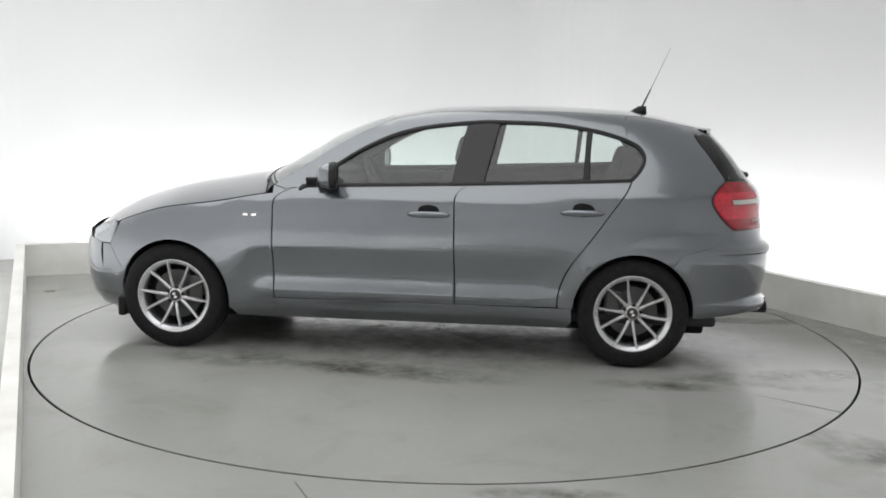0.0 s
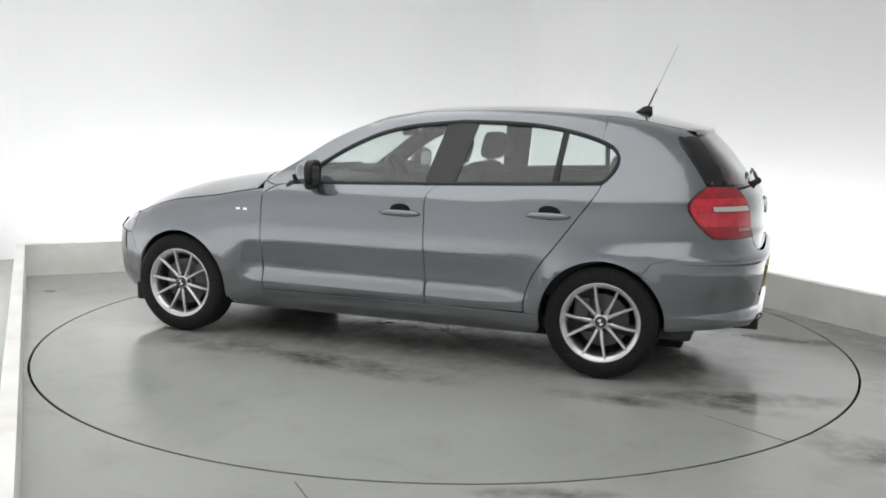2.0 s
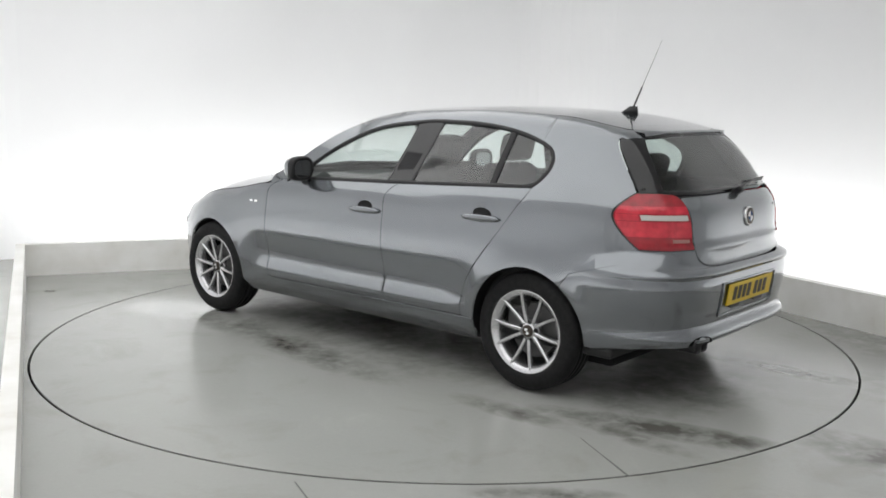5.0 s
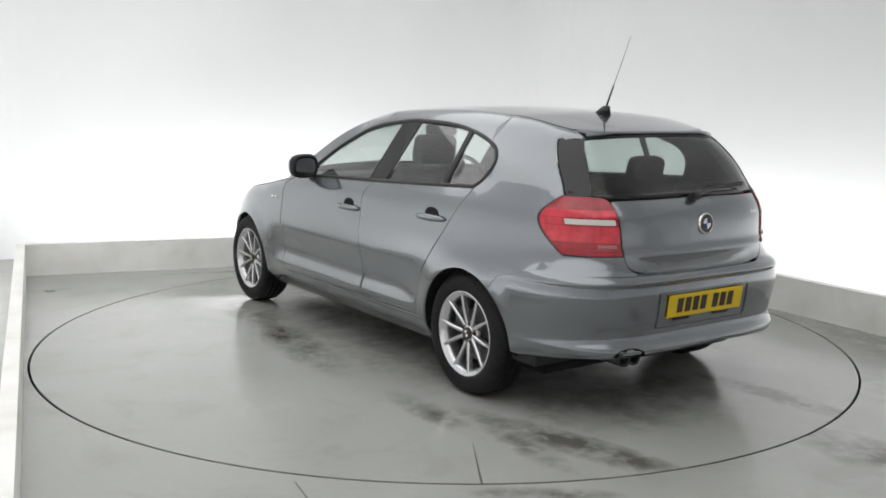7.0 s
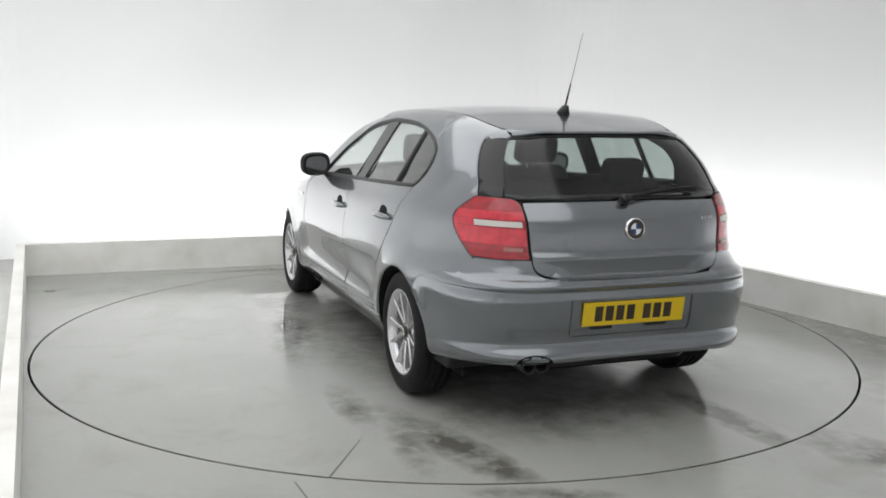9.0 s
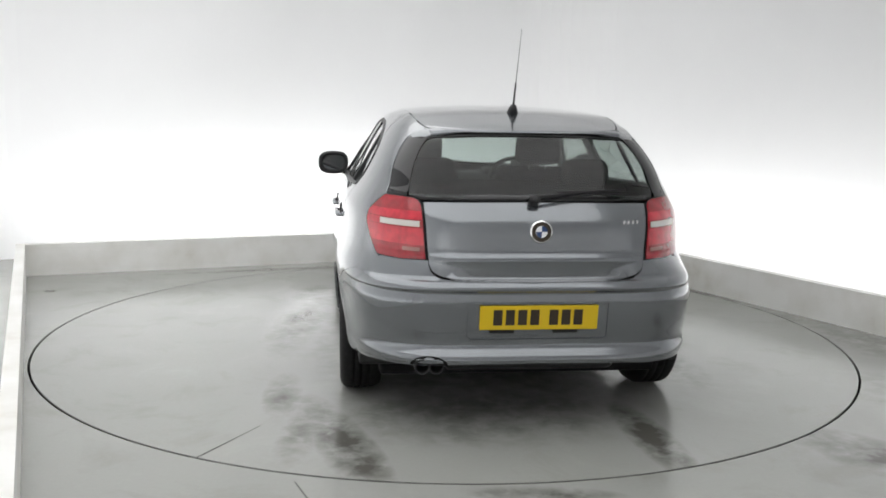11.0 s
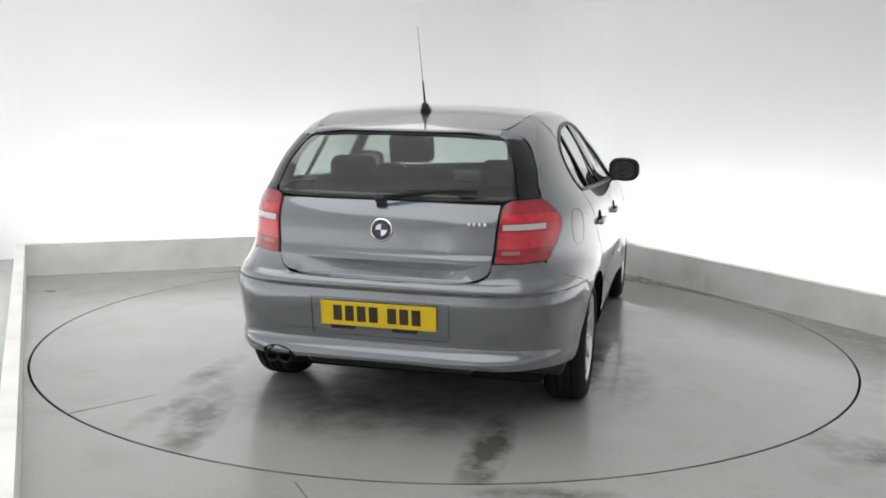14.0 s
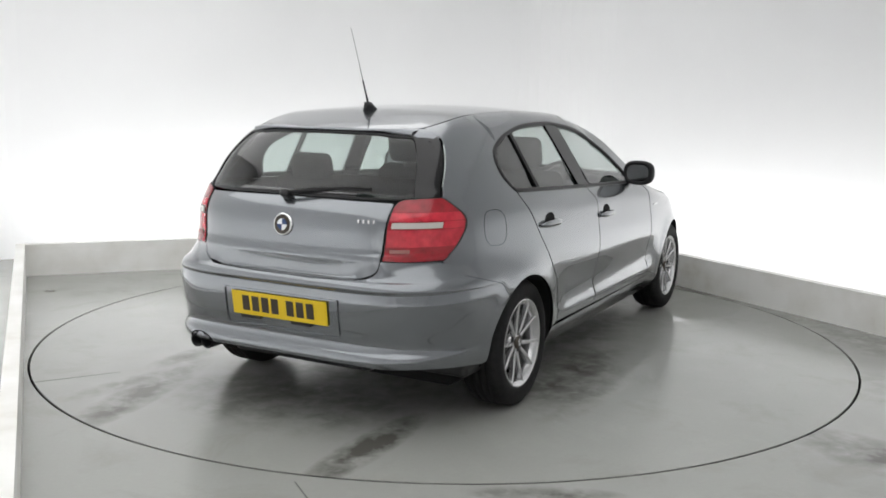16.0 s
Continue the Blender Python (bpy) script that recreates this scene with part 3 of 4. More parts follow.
def build_side(s):
    surf = SIDE[s]
    top = [(x, height(x, 1.405)) for x in [-1.652 + (1.652 + 0.06) * k / 30 for k in range(31)]]
    cut = DLO_TOP[::-1][21][0]
    joint = (cut, height(cut, 1.405))
    # front wing
    bon = [(x, height(x, 0.972)) for x in [0.735 + (1.70 - 0.735) * k / 20 for k in range(21)]]
    wing = [(0.737, 0.981), (0.667, 0.961), (0.616, 0.9685)] + [(x + 0.008, z + 0.004) for x, z in FRONT_CUT[::-1][3:]] + [(0.73, 0.26), (0.975, 0.25)]
    wing += arc(AXLE, ARCH_Z, ARCH_R, 190, 22, 30) + [(1.695, 0.515), (1.745, 0.605), (1.722, 0.66)]
    wing += bon[::-1]
    panel("front_wing", [(inset(wing, 0.002), surf)], PAINT, car)
    # doors
    fd = belt(0.595, -0.378) + SPLIT[1:] + FRONT_CUT[:-1]
    front_door = panel("front_door", [(inset(fd, 0.0025), surf)], PAINT, car)
    rd = belt(-0.384, -1.292) + REAR_CUT[1:] + [(x - 0.006, z) for x, z in SPLIT[::-1]][:-1]
    rear_door = panel("rear_door", [(inset(rd, 0.0025), surf)], PAINT, car)
    # sill
    panel("sill", [(inset([(0.728, 0.331), (-0.985, 0.331), (-0.990, 0.245), (-0.96, 0.205), (0.96, 0.205), (0.985, 0.255), (0.728, 0.257)], 0.002), surf)], PAINT, car)
    # quarter panel with the C-pillar
    q = [(-0.912, 0.334)] + [(x - 0.005, z) for x, z in REAR_CUT[::-1][1:]] + DLO_TOP[::-1][:22] + [joint] + [p for p in top if p[0] < cut - 0.01][::-1]
    q += WRAP_SIDE[::-1] + LAMP_SIDE[::-1][1:] + SEAM[::-1][1:] + arc(-AXLE, ARCH_Z, ARCH_R, 128, 3, 26)
    panel("rear_quarter_panel", [(inset(q, 0.0035), surf)], PAINT, car)
    # cant rail and A-pillar
    rail = [p for p in DLO_TOP if p[0] >= cut - 1e-6]
    outer = spline([(0.735, 0.985), (0.52, 1.125), (0.34, 1.243), (0.16, 1.33), (0.06, height(0.06, 1.405))], 5)
    rail = [(0.665, 0.965), (0.61, 0.972)] + rail + [joint] + [p for p in top if p[0] > cut + 0.01] + outer[::-1][1:]
    panel("roof_rail", [(inset(rail, 0.001), surf)], PAINT, car)
    # windows
    ring = DLO_TOP + belt(-1.28, 0.57, 30)
    part("window_trim", band(ring, 0.033, surf, 0.004), BLACK_TRIM, car, "matt black window surround", True)
    pane = [p for p in DLO_TOP if p[0] > -0.375]
    fw = pane + [(-0.372, 1.352), (-0.292, 1.0)] + belt(-0.285, 0.56)
    panel("front_side_window", [(inset(fw, 0.010), surf)], SIDE_GLASS, front_door, "pale tinted glass", off=-0.008, flange=0)
    bp = [(-0.285, 1.0), (-0.368, 1.362), (-0.552, 1.366), (-0.466, 1.012)]
    panel("door_pillar_trim", [(bp, surf)], GLASS_BLACK, car, "gloss black pillar trim", off=0.001)
    top_r = [p for p in DLO_TOP if -1.045 < p[0] < -0.556]
    rw = [(-0.470, 1.014), (-0.553, 1.362)] + top_r + [(-1.056, 1.33), (-1.036, 1.036)] + belt(-1.03, -0.48, 8)
    panel("rear_side_window", [(inset(rw, 0.010), surf)], SIDE_GLASS, rear_door, "pale tinted glass", off=-0.008, flange=0)
    panel("window_bar", [([(-1.026, 1.04), (-1.046, 1.332), (-1.080, 1.326), (-1.056, 1.04)], surf)], BLACK_TRIM, rear_door, "black window bar", off=0.002)
    i0 = min(k for k, p in enumerate(DLO_TOP) if p[0] < -1.082)
    qw = [(-1.058, 1.042), (-1.078, 1.325)] + DLO_TOP[i0:] + belt(-1.27, -1.065, 4)
    panel("quarter_window", [(inset(qw, 0.010), surf)], SIDE_GLASS, rear_door, "pale tinted glass", off=-0.008, flange=0)
    # dark shell under the panels, below the windows and at the pillars
    under = belt(0.75, -1.31, 20) + [(-1.75, 0.98), (-1.75, 0.75), (-1.62, 0.64)] + arc(-AXLE, ARCH_Z, ARCH_R + 0.01, 120, 0, 14) + [(-0.985, 0.2), (0.98, 0.2)]
    under += arc(AXLE, ARCH_Z, ARCH_R + 0.01, 185, 40, 16) + [(1.68, 0.68), (1.3, 0.8), (0.9, 0.88)]
    panel("inner_shell", [(under, surf)], SHELL, car, off=-0.022, step=0.1, flange=0)
    pil = [(-1.33, 1.05)] + [(p[0] - 0.02, p[1]) for p in DLO_TOP[::-1] if p[0] < -0.6 and p[1] > 1.06] + [(-0.6, 1.40), (-1.2, 1.385), (-1.6, 1.32), (-1.75, 1.08)]
    panel("pillar_lining", [(pil, surf)], CABIN, car, off=-0.03, step=0.08, flange=0)
    # inner arch
    for ax in (AXLE, -AXLE):
        bm = bmesh.new()
        rows = []
        for k in range(25):
            a = radians(-12 + 204 * k / 24)
            x, z = ax + ARCH_R * math.cos(a), ARCH_Z + ARCH_R * math.sin(a)
            y = side_y(x, max(z, 0.2))
            rows.append([bm.verts.new((x, s * v, z)) for v in (y - 0.012, 0.52)])
        for r0, r1 in zip(rows, rows[1:]):
            bm.faces.new((r0[0], r1[0], r1[1], r0[1]))
        bm.faces.new([r[1] for r in rows])
        part("arch_liner", bm, SHELL, car, smooth=False)
    # mud flap by the front wheel
    bm = box(0.05, 0.16, 0.12, pose(1.685, s * 0.70, 0.225), 0.015)
    part("air_deflector", bm, BLACK_TRIM, car)
    # handles
    for door, x0, z0 in ((front_door, -0.172, 0.845), (rear_door, -1.028, 0.877)):
        # two black bulges colour in the shade above and below the handle
        bm = bmesh.new()
        bmesh.ops.create_uvsphere(bm, u_segments=20, v_segments=12, radius=1)
        p, n = surf(x0 + 0.0, z0 + 0.014)
        bmesh.ops.transform(bm, matrix=Matrix.Translation(p - n * 0.006 - Vector((0, 0, 0.006))) @ Matrix.Diagonal((0.074, 0.011, 0.046, 1)), verts=bm.verts)
        bmesh.ops.create_uvsphere(bm, u_segments=20, v_segments=10, radius=1, matrix=Matrix.Translation(p - n * 0.0045 - Vector((0, 0, 0.028))) @ Matrix.Diagonal((0.052, 0.009, 0.030, 1)))
        part("handle_shade", bm, SHELL, door, "dark bulges painted as the shade in the handle cup", True)
        bm = bmesh.new()
        rows = []
        for k in range(15):
            t = k / 14 * 2 - 1
            x = x0 + 0.122 * t
            hz = 0.0145 * (1 - abs(t) ** 2.6) ** 0.5 + 0.004
            lift = 0.024 * (1 - abs(t) ** 4) + 0.004
            p, n = surf(x, z0 - 0.002)
            ring = [bm.verts.new(p + n * (lift * 0.75 + 0.012 * math.cos(radians(a))) + Vector((0, 0, hz * math.sin(radians(a))))) for a in range(0, 360, 30)]
            rows.append(ring)
        for r0, r1 in zip(rows, rows[1:]):
            for j in range(12):
                bm.faces.new((r0[j], r0[(j + 1) % 12], r1[(j + 1) % 12], r1[j]))
        bm.faces.new(rows[0])
        bm.faces.new(rows[-1][::-1])
        bmesh.ops.recalc_face_normals(bm, faces=bm.faces)
        part("door_handle", bm, PAINT, door, "grey painted grab handle", True)
    # small chrome marks behind the wheel
    for x0 in (0.885, 0.835):
        p, n = surf(x0, 0.812)
        part("wing_badge", box(0.03, 0.006, 0.016, Matrix.Translation(p + n * 0.002), 0.002), CHROME, car, "small chrome badge bar")
    # mirror
    mir = part("door_mirror", mirror_shell(s), PAINT, car, "grey door mirror housing with black foot", True)
    at = Matrix.Translation((0.375, s * 0.885, 1.050)) @ pose(0, 0, 0, 0, 0, 8 * s)

    def oval(ry, rz, x, n=36):
        return [(x, ry * math.copysign(abs(math.cos(k)) ** 0.72, math.cos(k)), rz * math.copysign(abs(math.sin(k)) ** 0.72, math.sin(k))) for k in [2 * math.pi * j / n for j in range(n)]]
    bm = bmesh.new()
    bm.faces.new([bm.verts.new(p) for p in oval(0.074, 0.052, -0.024)])
    bmesh.ops.transform(bm, matrix=at, verts=bm.verts)
    part("mirror_glass", bm, MIRROR, mir, "mirror glass")
    bm = bmesh.new()
    rings = [[bm.verts.new(p) for p in oval(*r)] for r in ((0.099, 0.075, 0.012), (0.101, 0.077, -0.010), (0.094, 0.071, -0.027), (0.082, 0.059, -0.030), (0.073, 0.051, -0.020))]
    for r0, r1 in zip(rings, rings[1:]):
        for j in range(36):
            bm.faces.new((r0[j], r0[(j + 1) % 36], r1[(j + 1) % 36], r1[j]))
    bmesh.ops.recalc_face_normals(bm, faces=bm.faces)
    bmesh.ops.transform(bm, matrix=at, verts=bm.verts)
    part("mirror_surround", bm, BLACK_TRIM, mir, "black mirror surround", True)
    bm = box(0.09, 0.10, 0.03, pose(0.43, s * 0.805, 0.985, 22 * s, 0, 0), 0.01)
    join(bm, box(0.15, 0.02, 0.07, pose(0.47, s * 0.795, 0.998, -25 * s, 0, 0), 0.006))
    part("mirror_foot", bm, BLACK_TRIM, mir, "black mirror foot")


def mirror_shell(s):
    bm = bmesh.new()
    bmesh.ops.create_uvsphere(bm, u_segments=28, v_segments=18, radius=1)
    for v in bm.verts:
        c = v.co
        c.x = c.x if c.x > 0 else c.x * 0.25
        for k in (1, 2):
            c[k] = math.copysign(abs(c[k]) ** 0.68, c[k])
    bmesh.ops.transform(bm, matrix=Matrix.Translation((0.375, s * 0.885, 1.050)) @ pose(0, 0, 0, 0, 0, 8 * s) @ Matrix.Diagonal((0.085, 0.098, 0.074, 1)), verts=bm.verts)
    return bm


def clipped(poly, axis, at, keep):
    """The part of a polygon on one side of a line across the given axis."""
    res = []
    for p, q in zip(poly, poly[1:] + poly[:1]):
        a, b = (p[axis] - at) * keep, (q[axis] - at) * keep
        if a >= 0:
            res.append(p)
        if a * b < 0:
            k = a / (a - b)
            res.append((p[0] + (q[0] - p[0]) * k, p[1] + (q[1] - p[1]) * k))
    return res


def dense(poly, step=0.014):
    """A polygon with its long edges cut into short ones."""
    res = []
    for p, q in zip(poly, poly[1:] + poly[:1]):
        n = max(1, math.ceil(math.dist(p, q) / step))
        res += [(p[0] + (q[0] - p[0]) * k / n, p[1] + (q[1] - p[1]) * k / n) for k in range(n)]
    return res


def build_rear():
    lamp_rear = to_rear(LAMP_SIDE)
    # bumper: middle, and the two corners
    zs = [0.31 + (0.775 - 0.31) * k / 20 for k in range(21)]
    edge = [(corner(z)[1], z) for z in zs]
    opening = spline([(0.490, 0.783), (0.482, 0.745), (0.462, 0.722), (0.42, 0.706), (0.3, 0.700), (0.0, 0.698)], 4)
    half = edge[:-1] + [(corner(0.779)[1], 0.779), (0.60, 0.781)] + opening
    bottom = [(0.5, 0.322), (0.25, 0.332), (0.0, 0.335), (-0.25, 0.332), (-0.5, 0.322)]
    mid = half + mirror(half)[::-1][1:] + bottom[::-1]
    patches = [(mid, REAR)]
    for s in (1, -1):
        side_edge = [(corner(z)[0], z) for z in zs[:-1]] + [(corner(0.779)[0], 0.779)]
        back = [p for p in SEAM if p[0] > side_edge[-1][0]]
        poly = side_edge[::-1] + [(-1.80, 0.303), (-1.70, 0.292), (-1.668, 0.297)] + arc(-AXLE, ARCH_Z, ARCH_R, 180, 128, 10) + back
        patches.append((poly, SIDE[s]))
    panel("rear_bumper", patches, PAINT, car, "grey painted bumper with a moulded ledge", step=0.014)
    # tailgate
    gate_half = [(0.0, 1.040), (0.3, 1.038), (0.505, 1.034)] + spline([(0.505, 1.034), (0.500, 0.95), (0.488, 0.80), (0.478, 0.752), (0.455, 0.728), (0.41, 0.713), (0.3, 0.707), (0.0, 0.705)], 4)[1:]
    gate = gate_half + mirror(gate_half)[::-1][1:-1]
    tailgate = panel("tailgate", [(inset(gate, 0.003), REAR)], PAINT, car, step=0.03)
    # rear window with its black edge
    wrap = to_rear(WRAP_SIDE)
    win_half = [(0.0, 1.046), (0.3, 1.044), (0.52, 1.042)] + wrap[:-1] + spline([wrap[-1], (wrap[-1][0] - 0.035, 1.324), (0.45, 1.336), (0.3, 1.343), (0.0, 1.348)], 4)
    win = win_half + mirror(win_half)[::-1][1:-1]
    panel("rear_window", [(inset(win, 0.004), REAR)], REAR_GLASS, tailgate, "dark tinted rear window", off=-0.004, step=0.04, flange=0)
    part("window_border", band(inset(win, 0.004), 0.045, REAR, -0.001), GLASS_BLACK, tailgate, "black printed glass border", True)
    for s in (1, -1):
        outer = [p for p in win_half if p[0] > 0.53 and p[1] < 1.318]
        strip = [(y - 0.006, z) for y, z in outer] + [(y - 0.085, z) for y, z in outer[::-1]]
        panel("window_side_print", [(strip if s > 0 else mirror(strip)[::-1], REAR)], GLASS_BLACK, tailgate, "black printed edge of the glass", off=-0.0005, step=0.02, flange=0)
    # lamps
    for s in (1, -1):
        inner = [(0.545, 1.049), (0.524, 1.040), (0.513, 1.020), (0.507, 0.95), (0.497, 0.80), (0.496, 0.788)]
        poly = inner + [(0.60, 0.783)] + [p for p in lamp_rear[1:]]
        poly = poly[:-1] + [(lamp_rear[-1][0], 1.054), (0.60, 1.053)]
        lens = dense(inset(poly, 0.004))

        def piece(name, z0, z1, mat, text="", off=0.007, y0=0.0, y1=9.0, draw=0.009):
            shape = dense(clipped(clipped(clipped(clipped(inset(poly, draw), 1, z0, 1), 1, z1, -1), 0, y0, 1), 0, y1, -1))
            return panel(name, [(shape if s > 0 else mirror(shape)[::-1], REAR)], mat, lamp, text, off=off, step=0.014, flange=0.004)
        lamp = panel("tail_lamp", [(lens if s > 0 else mirror(lens)[::-1], REAR)], RED_LENS, car, "red tail lamp with a clear strip and dark seal", off=0.003, step=0.015)
        seal = dense(inset(poly, -0.004))
        part("lamp_edge", band(seal if s > 0 else mirror(seal)[::-1], 0.009, REAR, 0.0015), BLACK_TRIM, lamp, "dark lamp seal")
        piece("top_lens", 0.996, 1.06, RED_LENS)
        piece("upper_lens", 0.958, 0.993, RED_BRIGHT, "bright red lens")
        piece("main_lens", 0.848, 0.922, RED_BRIGHT, "bright red lens")
        piece("lower_lens", 0.782, 0.844, RED_LENS)
        piece("end_lens", 0.925, 0.955, RED_BRIGHT, y0=0.687)
        piece("indicator_strip", 0.928, 0.952, CLEAR_LENS, "clear silver strip", 0.009, 0.522, 0.682)
        piece("reflector", 0.822, 0.838, REFLECTOR, "greyish red reflector", 0.012, 0.520, 0.590)
    # plate, holder
    hold = dense([(0.318, 0.610), (0.318, 0.45), (0.306, 0.434), (-0.306, 0.434), (-0.318, 0.45), (-0.318, 0.610)], 0.05)
    part("plate_recess", band(hold, 0.012, REAR, 0.007), PAINT, car, "moulded frame round the plate", False)
    px = rear_x(0.0, 0.525) - 0.010
    tilt = math.degrees(math.atan2(rear_x(0, 0.58) - rear_x(0, 0.47), 0.11))
    pl = Matrix.Translation((px, 0.0, 0.542)) @ pose(0, 0, 0, 0, tilt, 0)
    plate = part("number_plate", box(0.006, 0.53, 0.112, pl, 0.002), YELLOW, car, "yellow plate with black bars")
    for k, yo in enumerate((0.185, 0.130, 0.075, 0.020, -0.065, -0.120, -0.175)):
        part("plate_bar", box(0.002, 0.040, 0.072, pl @ pose(-0.0035, yo, 0.002), 0.0005), PLATE_INK, plate)
    for y0, wd in ((0.165, 0.11), (-0.12, 0.11)):
        part("plate_clip", box(0.012, wd, 0.016, pl @ pose(0, y0, -0.063), 0.002), BLACK_TRIM, plate)
    # badge
    bx = rear_x(0, 0.915)
    bt = math.degrees(math.atan2(rear_x(0, 0.94) - rear_x(0, 0.89), 0.05))
    bmx = Matrix.Translation((bx, -0.004, 0.918)) @ pose(0, 0, 0, 0, bt, 0) @ pose(0, 0, 0, 0, 0, 90)
    bm = lathe([(0.0, 0.011), (0.046, 0.010), (0.051, 0.006), (0.052, 0.0), (0.050, -0.004)], 40)
    bmesh.ops.transform(bm, matrix=bmx, verts=bm.verts)
    part("round_badge", bm, CHROME, tailgate, "round chrome badge", True)
    bm = lathe([(0.027, 0.0118), (0.043, 0.0112), (0.044, 0.010)], 40)
    bmesh.ops.transform(bm, matrix=bmx, verts=bm.verts)
    part("badge_ring", bm, PLATE_INK, tailgate)
    for k in range(4):
        bm = bmesh.new()
        vs = [bm.verts.new((0, 0.0122, 0))] + [bm.verts.new((0.026 * math.cos(radians(a)), 0.0122, 0.026 * math.sin(radians(a)))) for a in range(90 * k, 90 * k + 91, 15)]
        bm.faces.new(vs)
        bmesh.ops.transform(bm, matrix=bmx, verts=bm.verts)
        part("badge_quarter", bm, BADGE_BLUE if k % 2 else BADGE_WHITE, tailgate)
    for k in range(4):
        p, n = REAR(-0.385 - 0.022 * k, 0.955)
        part("model_badge_bar", box(0.003, 0.010, 0.017, Matrix.Translation(p + n * 0.002), 0.001), ALLOY, tailgate)
    # wiper
    bm = bmesh.new()
    line = [(0.02, 1.034), (-0.05, 1.045), (-0.15, 1.060), (-0.25, 1.071), (-0.33, 1.076), (-0.40, 1.077)]
    rows = []
    for y, z in spline(line, 3):
        p, n = REAR(y, z)
        r = 0.011 if y > -0.2 else 0.006
        rows.append([bm.verts.new(p + n * (0.026 + r * math.cos(a)) + Vector((0, 0, r * math.sin(a)))) for a in (0.4, 1.6, 2.7, 4.0, 5.2)])
    for r0, r1 in zip(rows, rows[1:]):
        for j in range(5):
            bm.faces.new((r0[j], r0[(j + 1) % 5], r1[(j + 1) % 5], r1[j]))
    bm.faces.new(rows[0])
    bm.faces.new(rows[-1][::-1])
    bmesh.ops.recalc_face_normals(bm, faces=bm.faces)
    part("rear_wiper", bm, BLACK_TRIM, tailgate, "black rear wiper arm", True)
    p, n = REAR(0.02, 1.034)
    part("wiper_hub", box(0.06, 0.05, 0.035, Matrix.Translation(p + n * 0.015) @ pose(0, 0, 0, 0, 35, 0), 0.012), BLACK_TRIM, tailgate)
    bm = bmesh.new()
    rows = [[bm.verts.new(REAR(y, 1.072)[0] + REAR(y, 1.072)[1] * o + Vector((0, 0, dz))) for o, dz in ((0.004, 0), (0.018, 0.004), (0.018, -0.004))] for y in (-0.10, -0.2, -0.3, -0.40)]
    for r0, r1 in zip(rows, rows[1:]):
        for j in range(3):
            bm.faces.new((r0[j], r0[(j + 1) % 3], r1[(j + 1) % 3], r1[j]))
    part("wiper_blade", bm, BLACK_TRIM, tailgate)
    # exhaust, lower apron
    for yo in (0.512, 0.450):
        bm = lathe([(0.027, 0.10), (0.027, -0.09), (0.033, -0.097), (0.035, -0.09), (0.035, 0.14)], 28)
        bmesh.ops.transform(bm, matrix=pose(-2.028, yo, 0.318, 0, 0, -90), verts=bm.verts)
        part("exhaust_tip", bm, BLACK_TRIM, car, "dark exhaust tip", True)
        bm = lathe([(0.0, 0.06), (0.030, 0.06)], 28)
        bmesh.ops.transform(bm, matrix=pose(-2.028, yo, 0.318, 0, 0, -90), verts=bm.verts)
        part("exhaust_inside", bm, DARK_GAP, car)
    # black sheet laid on the bumper in place of a shaded opening
    shade_disc = [(0.482 + 0.082 * math.cos(radians(k)), 0.328 + 0.040 * math.sin(radians(k))) for k in range(0, 181, 15)]
    panel("exhaust_shade_patch", [(shade_disc, REAR)], DARK_GAP, car, "black half-disc painted as the shade round the exhaust", off=0.002, step=0.03, flange=0.01)
    part("rear_apron", box(0.26, 0.80, 0.09, pose(-1.87, 0, 0.300), 0.04, 3), BLACK_TRIM, car, "black lower apron")
    # near-black colour gives the silencer the shade under the bumper
    part("silencer", box(0.30, 0.62, 0.12, pose(-1.70, 0.05, 0.345), 0.05, 3), SHELL, car, "silencer coloured dark for the shade under the bumper")


